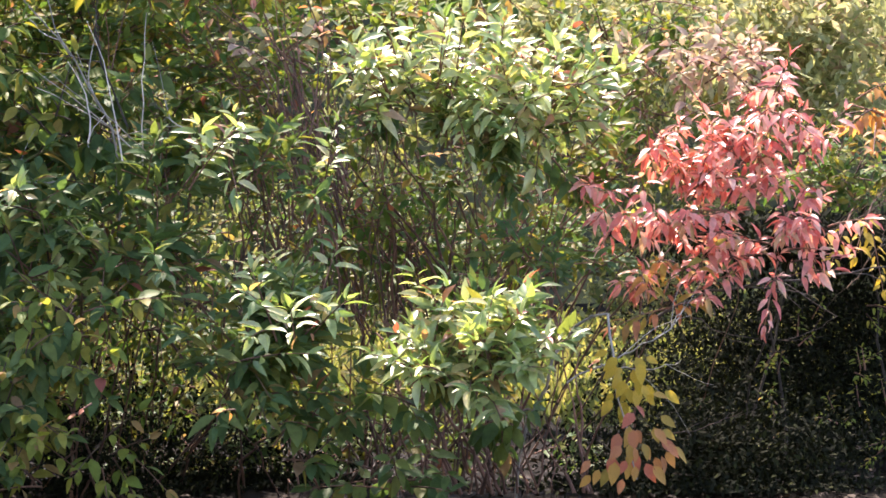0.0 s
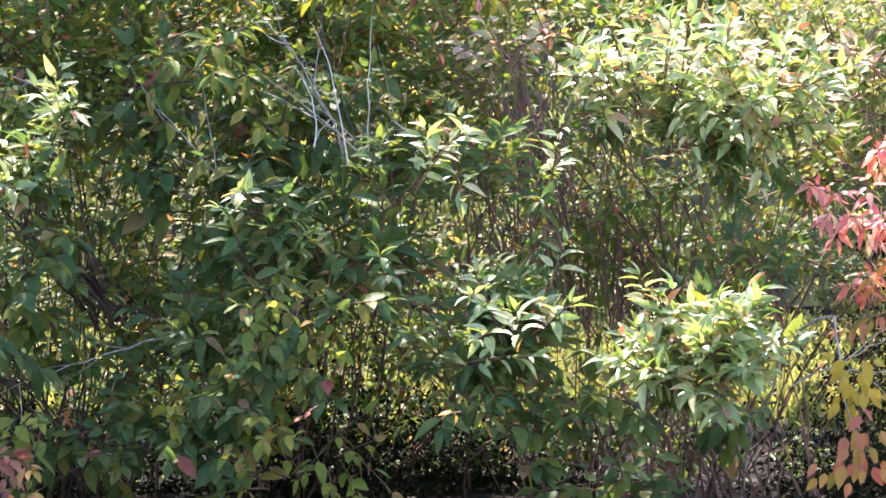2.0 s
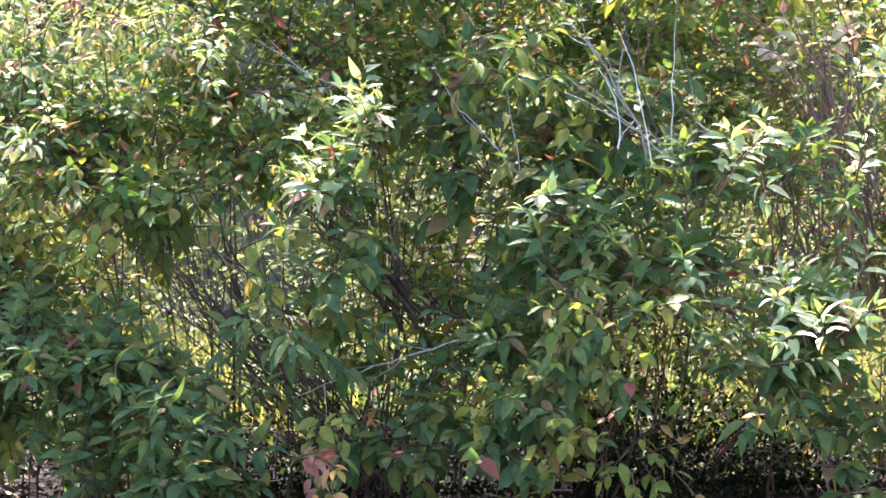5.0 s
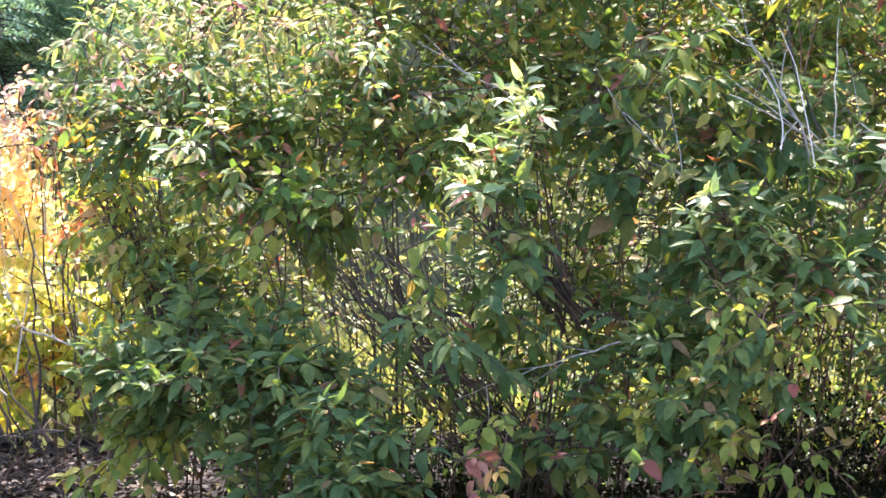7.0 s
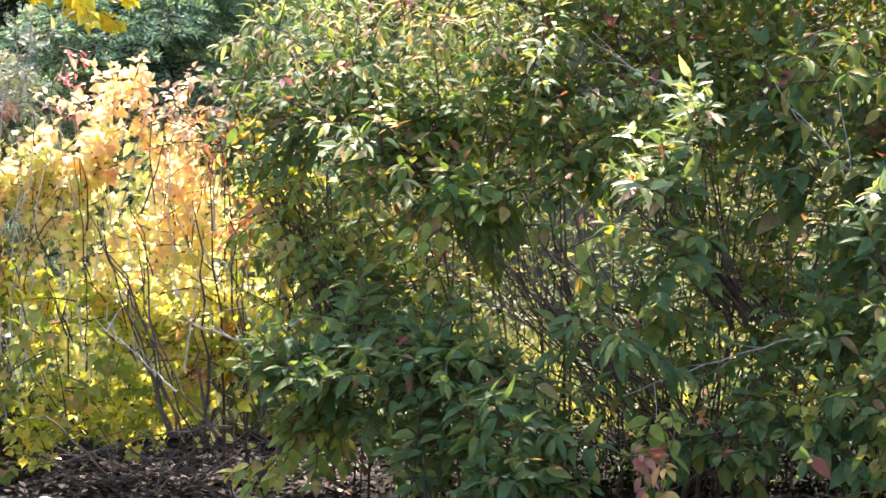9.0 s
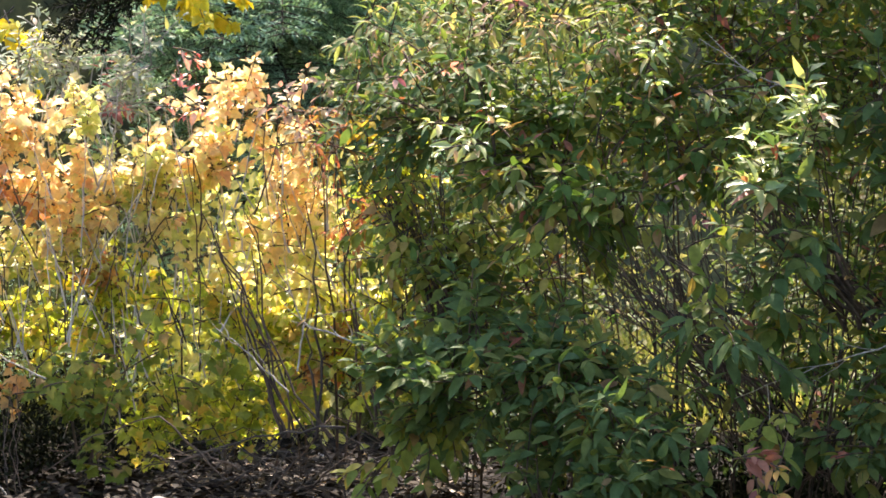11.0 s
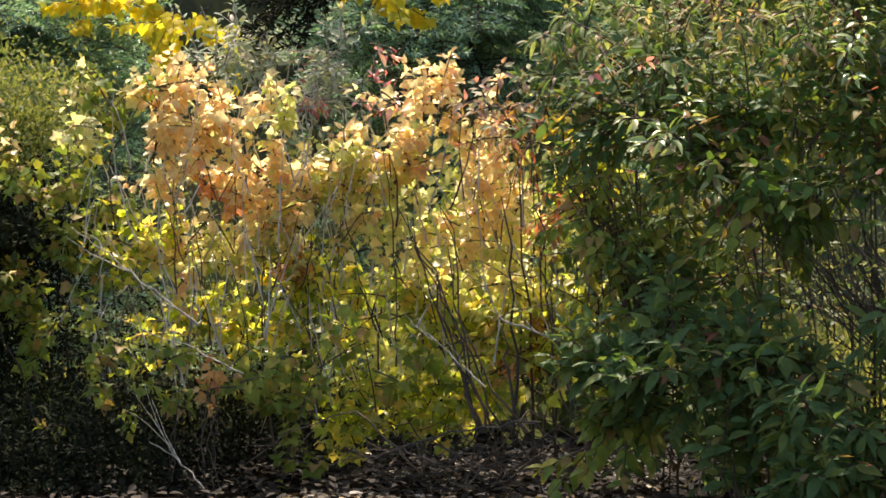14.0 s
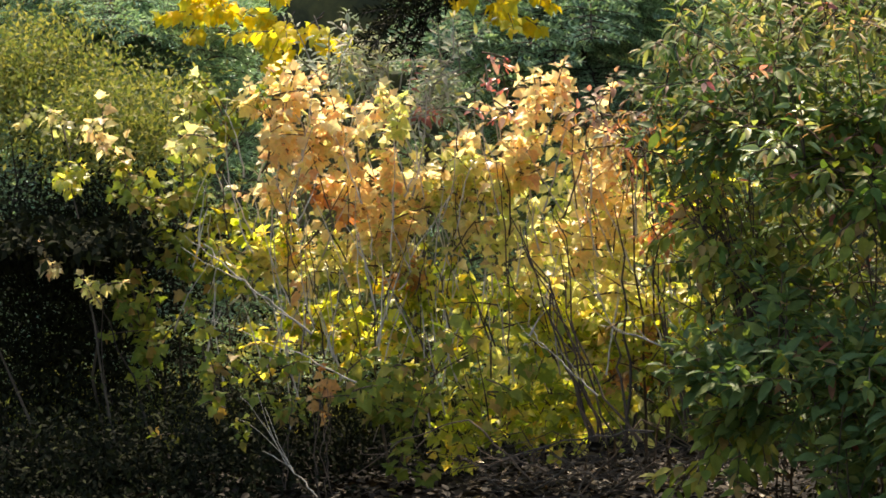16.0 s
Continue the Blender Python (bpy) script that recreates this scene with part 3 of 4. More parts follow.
for x, z, kind in ((-0.29, 1.12, "peach"), (-0.27, 0.85, "maroon"), (-0.17, 0.82, "maroon"), (-0.85, 1.15, "red"), (-0.96, 1.11, "red"), (-0.67, 1.01, "orange"), (0.07, 0.27, "peach"), (0.08, 0.19, "maroon"),
                   (-0.69, 1.29, "maroon"), (0.67, 0.28, "peach"), (0.62, 0.70, "orange"), (-0.72, 1.32, "maroon"), (-0.33, 0.36, "straw"), (-0.40, 0.31, "straw"), (-1.04, 1.00, "straw"), (-1.08, 0.98, "straw")):
    b.spray(x, z, 9.5, .015, .015, .02, 1, kind, feet, size=.046, nodes=1, twig=(.03, .06), stems=0, shape="broad", droop=.9)
b.spray(0.21, 0.42, 9.9, 0.276, 0.218, .15, 54, "green", feet, size=.056, clump=3, stems=0)
b.spray(-0.84, 0.98, 10.2, 0.291, 0.203, .12, 60, "shade", feet, size=.06, clump=3, stems=0)
# leaves deep inside
b.spray(-0.08, 1.03, 10.1, 0.959, 0.247, .14, 170, "green", feet, size=.05, clump=2, stems=.02)
b.spray(-0.84, 0.59, 10.1, 0.262, 0.189, .14, 46, "leek", feet, size=.05, clump=2, stems=.02)
b.spray(0.55, 0.62, 10.1, 0.378, 0.291, .14, 80, "green", feet, size=.05, clump=2, stems=.02)
b.spray(0.40, 0.69, 10.6, 0.465, 0.189, .16, 100, "shade", feet, size=.06, stems=.03, clump=2)
b.spray(-0.79, 0.62, 10.4, 0.32, 0.16, .16, 60, "shade", feet, size=.058, stems=.02, clump=2)
b.spray(-0.62, 0.17, 10.4, 0.479, 0.102, .2, 70, "shade", feet, size=.062, stems=.02, clump=2)
b.spray(0.40, 0.24, 10.7, 0.552, 0.174, .2, 130, "shade", feet, size=.06, stems=.02, clump=2)
b.spray(-0.11, 0.98, 10.6, 0.654, 0.174, .2, 110, "green", feet, size=.055, clump=2)
b.spray(-0.22, 0.45, 10.7, 0.378, 0.218, .16, 56, "shade", feet, size=.056, stems=.02, clump=2)
for _ in range(46):
    f = spot(*rng.uniform((-0.17, 0.24), (0.04, 0.39)), rng.uniform(9.6, 9.9))
    q = spot(*rng.uniform((-0.59, 0.62), (-0.17, 0.78)), rng.uniform(9.5, 9.9))
    b.stem.append((bow(f, q, (rng.normal(-.03, .05), 0, rng.uniform(-.14, .04)), 10, .008), rng.uniform(.0014, .0036), .001))
for _ in range(16):
    f = spot(*rng.uniform((-0.10, 0.07), (0.22, 0.10)), rng.uniform(9.9, 10.2))
    q = spot(*rng.uniform((-0.88, 0.68), (-0.12, 0.97)), rng.uniform(9.8, 10.2))
    b.stem.append((bow(f, q, (rng.normal(-.05, .05), 0, rng.uniform(-.15, .12)), 10, .008), rng.uniform(.0016, .004), .001))
for _ in range(20):
    f = spot(*rng.uniform((0.17, 0.45), (0.27, 0.56)), rng.uniform(9.8, 10.0))
    q = spot(*rng.uniform((-0.11, 0.71), (0.12, 0.84)), rng.uniform(9.7, 9.9))
    b.stem.append((bow(f, q, (0, 0, rng.uniform(-.05, .03)), 9, .007), rng.uniform(.0025, .006), .0015))
for _ in range(26):
    f = spot(*rng.uniform((-0.89, 0.44), (-0.77, 0.48)), 9.95)
    q = spot(*rng.uniform((-1.10, 0.79), (-0.86, 0.90)), rng.uniform(9.8, 10.1))
    b.stem.append((bow(f, q, (.02, 0, 0), 9, .006), rng.uniform(.002, .004), .0012))
b.spray(-0.03, 1.24, 10.65, 0.901, 0.116, .12, 110, "green", feet, size=.055, clump=2, stems=.02)
b.finish("dogwood_shrub", "broad dogwood shrub in shade with drooping green leaves", "shrub", BARK_BROWN, "dogwood shrubs", singles=280)

# ---- red-leaved dogwood ----
feet = [(x, y, 0) for x, y in ((1.75, 10.7), (2.0, 10.8), (2.3, 10.7))]
rng = np.random.default_rng(13)
r = Plant()
coral = dict(droop=.8, size=.062, shape="narrow", nodes=5, twig=(.08, .18), clump=4, stems=.05)
for x, z, w, h, n, kind in ((2.55, 1.05, 0.073, 0.073, 9, "red"), (2.49, 0.94, 0.131, 0.058, 14, "red"), (2.64, 0.98, 0.041, 0.044, 5, "red"), (2.23, 0.94, 0.065, 0.029, 6, "red"),
                            (2.32, 0.85, 0.08, 0.041, 9, "red"), (2.09, 0.77, 0.041, 0.029, 5, "red"), (2.19, 0.74, 0.051, 0.029, 4, "red"), (2.33, 0.74, 0.087, 0.044, 9, "red"),
                            (2.51, 0.81, 0.08, 0.036, 8, "red"), (2.63, 0.74, 0.055, 0.065, 10, "red"), (2.49, 0.70, 0.065, 0.032, 7, "red"), (2.56, 0.62, 0.058, 0.022, 4, "red"),
                            (2.17, 0.58, 0.032, 0.029, 4, "red"), (2.27, 0.56, 0.044, 0.032, 5, "peach"), (2.36, 0.56, 0.041, 0.029, 4, "red")):
    r.spray(x, z, 9.7, w, h, .1, n * 4 // 3, kind, feet, **coral)
r.spray(2.32, 1.15, 10.1, 0.16, 0.051, .12, 20, "blush", feet, size=.058, clump=4)
r.spray(2.52, 1.13, 9.95, 0.065, 0.036, .1, 8, "blush", feet, size=.058, clump=4)
r.spray(2.21, 1.06, 10.2, 0.131, 0.058, .12, 16, "green", feet, size=.05)
for x, z in ((2.52, 0.36), (2.55, 0.14), (2.81, 0.27), (2.80, 0.40), (2.29, 0.18), (2.64, 0.42), (2.53, 0.29), (2.83, 0.16), (2.72, 0.24), (2.83, 0.51)):
    r.spray(x, z, 10.5, .04, .06, 0.06, 3, "leek", feet, size=.024, twig=(.05, .1), droop=.6, clump=2, stems=0)
r.spray(2.80, 1.04, 10.1, 0.065, 0.073, .1, 7, "orange", feet, size=.055, **{k: v for k, v in coral.items() if k in ("droop", "clump")})
r.spray(2.81, 0.77, 10.1, 0.044, 0.044, .08, 3, "straw", feet, size=.05, clump=3)
r.spray(2.72, 0.84, 10.9, 0.174, 0.131, .25, 46, "green", feet, size=.05)
r.finish("red_dogwood", "dogwood shrub with drooping coral-red autumn leaves", "shrub", BARK, "dogwood shrubs", singles=200)

# ---- yellow currant shrub ----
feet = [(-2.4 + 0.14 * i, 10.95 + 0.1 * (i % 3), 0) for i in range(10)]
rng = np.random.default_rng(14)
c = Plant()
lob = dict(shape="lobed", size=.043, tumble=.7, droop=.75, rise=1.0, nodes=5, stems=.012, twig=(.07, .18), clump=2)
for x, z, w, h, n, kind in ((-2.10, 1.10, 0.109, 0.051, 17, "amber"), (-2.11, 0.96, 0.08, 0.065, 14, "amber"), (-1.96, 0.99, 0.109, 0.073, 18, "amber"), (-1.85, 0.88, 0.102, 0.073, 18, "amber"),
                            (-1.64, 0.95, 0.065, 0.041, 8, "amber"), (-1.39, 1.04, 0.102, 0.051, 16, "amber"), (-1.30, 1.00, 0.065, 0.051, 9, "amber"), (-1.44, 0.94, 0.08, 0.073, 14, "amber"),
                            (-1.27, 0.84, 0.08, 0.051, 11, "amber"), (-1.78, 0.77, 0.087, 0.051, 12, "amber"), (-1.63, 0.73, 0.087, 0.041, 9, "amber"), (-2.04, 0.62, 0.058, 0.036, 5, "amber"),
                            (-1.24, 0.75, 0.094, 0.073, 14, "amber"), (-2.10, 0.82, 0.058, 0.032, 6, "amber"), (-1.88, 0.70, 0.073, 0.044, 7, "amber"), (-1.05, 1.00, 0.032, 0.029, 4, "straw"),
                            (-1.96, 0.80, 0.036, 0.032, 4, "orange"), (-1.70, 0.61, 0.065, 0.029, 6, "orange"), (-1.20, 0.38, 0.058, 0.038, 7, "orange"), (-1.94, 0.26, 0.036, 0.036, 3, "orange"),
                            (-1.60, 0.85, 0.16, 0.102, 28, "yellow"), (-1.84, 0.67, 0.203, 0.073, 24, "yellow"), (-1.16, 0.65, 0.087, 0.116, 18, "yellow"), (-1.45, 0.73, 0.131, 0.073, 18, "yellow"),
                            (-2.07, 0.68, 0.102, 0.058, 12, "yellow"), (-1.78, 1.02, 0.073, 0.073, 7, "yellow"), (-1.30, 0.58, 0.102, 0.073, 12, "yellow"), (-1.16, 0.49, 0.087, 0.044, 8, "yellow"),
                            (-2.57, 0.97, 0.041, 0.029, 3, "amber"), (-2.35, 0.99, 0.051, 0.051, 6, "yellow"), (-2.45, 0.88, 0.102, 0.023, 5, "leek"), (-2.25, 1.01, 0.058, 0.058, 7, "leek"),
                            (-1.56, 0.57, 0.291, 0.087, 40, "lime"), (-1.76, 0.45, 0.218, 0.087, 32, "lime"), (-1.35, 0.48, 0.174, 0.087, 24, "lime"), (-2.16, 0.67, 0.145, 0.087, 20, "lime"),
                            (-2.31, 0.70, 0.116, 0.116, 18, "leek"), (-2.40, 0.83, 0.087, 0.073, 12, "leek"), (-2.49, 0.56, 0.065, 0.058, 12, "leek"), (-2.45, 0.44, 0.051, 0.073, 8, "leek"),
                            (-2.25, 0.40, 0.073, 0.058, 9, "lime"), (-2.11, 0.37, 0.087, 0.073, 9, "lime"), (-1.81, 0.31, 0.218, 0.08, 26, "lime"), (-1.59, 0.26, 0.174, 0.087, 22, "lime"),
                            (-1.75, 0.12, 0.051, 0.058, 9, "lime"), (-1.60, 0.14, 0.051, 0.051, 8, "lime"), (-1.11, 0.41, 0.102, 0.087, 15, "lime"), (-1.02, 0.73, 0.087, 0.145, 18, "lime"),
                            (-0.98, 0.89, 0.087, 0.073, 10, "lime"), (-2.02, 0.49, 0.116, 0.087, 15, "lime"), (-1.27, 0.30, 0.174, 0.058, 18, "lime"), (-1.04, 0.49, 0.08, 0.087, 14, "lime"), (-1.42, 0.20, 0.087, 0.044, 6, "lime")):
    # low leaves at the left get darker leek colours, painted in for shade
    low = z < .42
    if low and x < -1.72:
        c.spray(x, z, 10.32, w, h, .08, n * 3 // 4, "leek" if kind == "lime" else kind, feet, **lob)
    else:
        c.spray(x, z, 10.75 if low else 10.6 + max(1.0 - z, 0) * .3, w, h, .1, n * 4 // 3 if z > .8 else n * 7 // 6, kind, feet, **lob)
# large low leaves in the same darkened colours
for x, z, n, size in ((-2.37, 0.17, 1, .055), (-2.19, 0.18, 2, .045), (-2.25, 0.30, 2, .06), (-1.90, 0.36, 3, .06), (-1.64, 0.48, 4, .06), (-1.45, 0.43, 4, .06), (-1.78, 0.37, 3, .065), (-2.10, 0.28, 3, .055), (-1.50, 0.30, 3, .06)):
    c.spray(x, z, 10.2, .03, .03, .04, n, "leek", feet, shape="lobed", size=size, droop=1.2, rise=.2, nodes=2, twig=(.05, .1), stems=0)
c.spray(-1.13, 0.96, 10.2, 0.08, 0.087, .08, 14, "peach", feet, size=.045, shape="willow", droop=.8)
c.spray(-1.19, 1.05, 10.25, 0.065, 0.051, .08, 8, "blush", feet, size=.042)
c.spray(-1.08, 0.83, 10.2, 0.058, 0.087, .08, 10, "peach", feet, size=.04, droop=.9)
for x, z, n in ((-1.50, 1.18, 3), (-1.52, 1.11, 3), (-1.55, 1.08, 2), (-0.96, 1.11, 2), (-0.85, 1.14, 2)):
    c.spray(x, z, 10.5, .015, .02, .03, n, "red", feet, size=.038, twig=(.05, .1), nodes=3, droop=.6)
for i in range(230):
    x, z = rng.uniform((-2.3, 0.50), (-1.07, 1.12))
    q = spot(x, z, rng.uniform(10.4, 10.75))
    f = spot(x + rng.normal(0, .06), max(z - rng.uniform(.12, .34), .02), q[1] + .04)
    (c.twig if i % 4 == 0 else c.pale).append((bow(f, q, rng.normal(0, .02, 3), 8, .002), rng.uniform(.0018, .0032), .001))
for _ in range(12):
    x = rng.uniform(-1.4, -1.05)
    f, q = spot(x + .12, .18, 10.05), spot(x - rng.uniform(-.12, .2), rng.uniform(.5, .9), rng.uniform(10.0, 10.2))
    c.stem.append((bow(f, q, (rng.normal(0, .05), 0, rng.normal(0, .04)), 10, .008), rng.uniform(.003, .005), .0015))
for x, z, w, h, n, kind in ((-1.40, 0.26, 0.16, 0.058, 18, "lime"), (-1.16, 0.37, 0.087, 0.073, 16, "yellow"), (-1.12, 0.52, 0.073, 0.073, 14, "yellow"), (-1.31, 0.43, 0.116, 0.073, 14, "lime")):
    c.spray(x, z, 10.8, w, h, .06, n, kind, feet, **lob)
c.finish("currant_shrub", "currant shrub with sunlit yellow and amber lobed leaves", "shrub", BARK_BROWN, singles=280)


rng = np.random.default_rng(15)
d = Plant()
feet = [(-2.75 + .1 * i, 10.75, 0) for i in range(4)]
low = dict(shape="lobed", size=.034, twig=(.06, .12), droop=1.0, rise=.6, stems=.1, clump=3)
d.spray(-2.71, 0.64, 10.5, 0.036, 0.029, .06, 3, "amber", feet, **low)
d.spray(-2.61, 0.58, 10.4, 0.044, 0.022, .05, 4, "yellow", feet, **low)
d.spray(-2.66, 0.88, 10.7, 0.087, 0.058, .1, 7, "lime", feet, **low)
d.spray(-2.71, 1.03, 10.8, 0.044, 0.058, .1, 5, "yellow", feet, **low)
d.finish("currant_shrub", "small currant shrub with scattered amber leaves in shade", "shrub", BARK_DARK, singles=40, main=2)


rng = np.random.default_rng(16)


# ---- dense plants behind ----
def thicket(name, label, kind, shape, size, lobes, bark=BARK_DARK, hang=0.3, spread=1.0, flat=0.1):
    """A leafy shrub seen as a mass: stems from the ground and uneven clumps of small leaves."""
    pl = Plant()
    for x, z, y, rx, rz, ry, n in lobes:
        n = n * 2 if size < .03 and kind == "dark" else n
        k = y / 10
        c0, r0 = spot(x, z, y), np.array((rx * k, ry, rz * k))
        clumps = unit(rng.normal(0, 1, (max(n // 40, 3), 3))) * rng.uniform(.2, 1, (max(n // 40, 3), 1)) * r0 + c0
        for q in clumps:
            q[2] = max(q[2], 0.05)
            if not pl.stem or rng.random() < 0.012:
                f = np.array((c0[0] + rng.normal(0, .2), y + .2 + rng.normal(0, .1), 0))
                f[2] = ground_height(f[0], f[1]) - 0.02
                pl.stem.append((bow(f, q, (rng.normal(0, .05), 0, .2 * q[2]), 7, .01), .005, .0015))
            for _ in range(40):
                p = q + rng.normal(0, spread, 3) * (0.1, 0.08, flat)
                p[2] = max(p[2], 0.03)
                ax = rng.normal(0, 1, 3) + (0, 0, -hang)
                pl.add_leaf(kind, p, ax, rng.normal(0, .7, 3) + (0, -.2, 1), size * rng.uniform(.6, 1.3), shape)
    return pl.finish(name, label, "shrub", bark, main=4)


# near-black leaves paint the hollow's shade; outermost lobes stand unseen to block sun
thicket("shade_thicket", "dark evergreen thicket in deep shade", "dark", "blade", .022,
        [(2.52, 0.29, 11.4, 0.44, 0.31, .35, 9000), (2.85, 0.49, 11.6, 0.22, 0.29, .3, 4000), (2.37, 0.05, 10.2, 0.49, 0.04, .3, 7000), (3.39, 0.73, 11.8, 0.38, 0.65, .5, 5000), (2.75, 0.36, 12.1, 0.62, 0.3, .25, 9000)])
thicket("shade_thicket", "dark evergreen thicket in deep shade", "dark", "blade", .022,
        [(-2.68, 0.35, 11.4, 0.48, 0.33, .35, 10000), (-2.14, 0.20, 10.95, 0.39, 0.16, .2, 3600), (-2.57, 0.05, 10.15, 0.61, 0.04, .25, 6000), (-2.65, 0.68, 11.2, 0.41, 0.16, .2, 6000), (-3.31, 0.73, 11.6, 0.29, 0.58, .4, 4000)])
# added leaf roofs, edge-on at eye height, that keep sun off the hollows
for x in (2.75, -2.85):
    thicket("shade_thicket", "dark spreading evergreen with level boughs over a hollow", "dark", "blade", .04,
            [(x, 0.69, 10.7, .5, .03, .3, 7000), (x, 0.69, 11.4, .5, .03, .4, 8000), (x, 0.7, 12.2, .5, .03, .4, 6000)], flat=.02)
# made-up undergrowth: its near-black leaves stand for shade near the ground
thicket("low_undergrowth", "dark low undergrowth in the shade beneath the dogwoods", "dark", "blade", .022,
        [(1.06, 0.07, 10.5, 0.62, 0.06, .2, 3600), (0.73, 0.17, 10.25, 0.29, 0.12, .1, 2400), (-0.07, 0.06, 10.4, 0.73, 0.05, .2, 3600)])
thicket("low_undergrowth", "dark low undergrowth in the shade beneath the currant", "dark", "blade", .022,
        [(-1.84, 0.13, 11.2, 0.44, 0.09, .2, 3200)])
thicket("feathery_shrub", "fine-leaved olive-yellow shrub with soft feathery twigs", "feather", "blade", .022,
        [(-2.73, 1.15, 11.5, 0.065, 0.131, .25, 5000), (-2.48, 1.03, 11.6, 0.16, 0.073, .25, 5000), (-2.58, 1.01, 11.2, 0.16, 0.073, .2, 4600), (-2.85, 1.11, 11.5, 0.087, 0.174, .25, 3000)], flat=.07)
v = Plant()
feet = [(-2.05 + .12 * i, 12.5, 0) for i in range(5)]
for x, z, w, h, n in ((-1.95, 1.15, 0.087, 0.044, 18), (-1.83, 1.14, 0.102, 0.051, 24), (-1.70, 1.09, 0.073, 0.058, 20), (-1.64, 1.14, 0.036, 0.073, 12), (-1.78, 1.02, 0.102, 0.044, 14)):
    v.spray(x, z, 11.6, w, h, .12, n, "silver", feet, size=.045, shape="narrow", droop=.2, clump=3)
v.spray(-1.73, 1.06, 11.5, 0.036, 0.044, .06, 5, "maroon", feet, size=.04, shape="narrow", droop=.5, clump=2)
v.finish("silver_shrub", "slender shrub with glinting silver-green leaves", "shrub", BARK_GREY)
# added shrub, a bright backing for the gaps in the currant
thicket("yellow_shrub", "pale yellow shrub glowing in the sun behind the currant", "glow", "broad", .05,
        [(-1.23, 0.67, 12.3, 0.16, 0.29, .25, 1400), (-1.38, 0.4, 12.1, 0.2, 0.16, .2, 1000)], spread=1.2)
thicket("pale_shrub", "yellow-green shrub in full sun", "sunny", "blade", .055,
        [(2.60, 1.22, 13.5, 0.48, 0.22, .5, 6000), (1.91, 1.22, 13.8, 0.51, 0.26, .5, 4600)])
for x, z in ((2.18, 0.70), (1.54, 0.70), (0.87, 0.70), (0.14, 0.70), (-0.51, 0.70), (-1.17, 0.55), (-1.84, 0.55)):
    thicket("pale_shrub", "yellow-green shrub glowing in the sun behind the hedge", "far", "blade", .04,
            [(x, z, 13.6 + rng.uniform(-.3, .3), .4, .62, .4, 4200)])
for x0 in (-7.5, -5.2, -3.1, -1.1, 0.9, 2.9, 5.0, 7.3):
    thicket("woodland_tree", "tall leafy tree at the edge of the wood", "wood", "blade", .16,
            [(x0 + rng.uniform(-.3, .3), 1.5, 25 + rng.uniform(-1, 1), .75, 1.1, .9, 5200)], spread=2.2)


# ---- far wooded bank that closes the view ----
def far_wood():
    xs = np.linspace(-60, 60, 121)
    zs = np.linspace(-1.2, 11, 22)
    v = [(x, 36 + 2.2 * noise.noise((x * .25, z * .3, 0)) + .25 * z + x * x * .004, z + 1.5 * noise.noise((x * .4, 7, 0)) * (z > 9)) for z in zs for x in xs]
    n = len(xs)
    f = [(j * n + i, j * n + i + 1, (j + 1) * n + i + 1, (j + 1) * n + i) for j in range(len(zs) - 1) for i in range(n - 1)]
    ob = new("backdrop", mesh_of("far_wood", v, f))
    ob.data.materials.append(plain_material("far_wood", (.03, .035, .012), (.19, .17, .05), 1.6, relief=1.0))
    tagged(ob, "distant dark green wood closing the view", "wood", kind="structure")


far_wood()


rng = np.random.default_rng(17)


# ---- spruces and a maple behind the currant ----
def spruce(x, y, height, low, label, long=()):
    pl = Plant()
    z0 = ground_height(x, y)
    pl.stem.append((np.array([(x, y, z0 - .05), (x, y, z0 + height * .5), (x, y, z0 + height)]), .017, .006))
    count = int(34 * height)
    boughs = []
    for i in range(count):
        h = low + (height - low) * (i / count) ** 1.15
        reach = ((height - h) * 0.42 + .2) * rng.uniform(.7, 1.15)
        ang = i * 2.4 + rng.uniform(-.3, .3)
        d = np.array((math.cos(ang), math.sin(ang), 0))
        p = np.array((x, y, z0 + h))
        tip = p + d * reach + np.array((0, 0, -.25 * reach))
        boughs.append((p, tip))
    for p, tip, kind in [(*bo, "needle") for bo in boughs] + list(long):
        d = unit((tip - p) * (1, 1, 0))
        reach = np.linalg.norm(tip - p)
        line = bow(p, tip, (0, 0, .14 * reach), 8)
        pl.twig.append((line, .008, .002))
        s = np.cross(d, (0, 0, 1))
        dense = 0.85 < tip[2] < 2.1 or kind == "dark"
        m = int((26 if dense else 10) * reach) + 5
        for j in range(m):
            w = (j + .5) / m
            k = min(int(w * 7), 6)
            q = line[k] + (line[k + 1] - line[k]) * (w * 7 - k)
            for side in (-1, 1):
                L = (.42 * reach * (1.08 - w) + .05) * rng.uniform(.7, 1.15)
                e = unit(d * .9 + s * side + np.array((0, 0, -.25)) + rng.normal(0, .16, 3))
                pl.twig.append((np.array([q, q + e * L * .5, q + e * L + (0, 0, -.06 * L)]), .003, .001))
                count_ = int(L / (.008 if dense else .02)) * 2 + 4
                t = np.linspace(.02, 1, count_)[:, None]
                round_ = rng.normal(0, 1, (count_, 3))
                nd = unit(e * .9 + unit(np.cross(e, round_)))
                rows = np.concatenate([q + e * L * t, nd, round_ + (0, -.3, 1.2), rng.uniform(.022, .036, (count_, 1))], 1)
                pl.leaf.setdefault((kind, "needle"), []).extend(map(tuple, rows))
    return pl.finish("spruce", label, "tree", BARK_DARK, "spruces", main=1)


trunk = spot(-1.29, 1.22, 14.0)
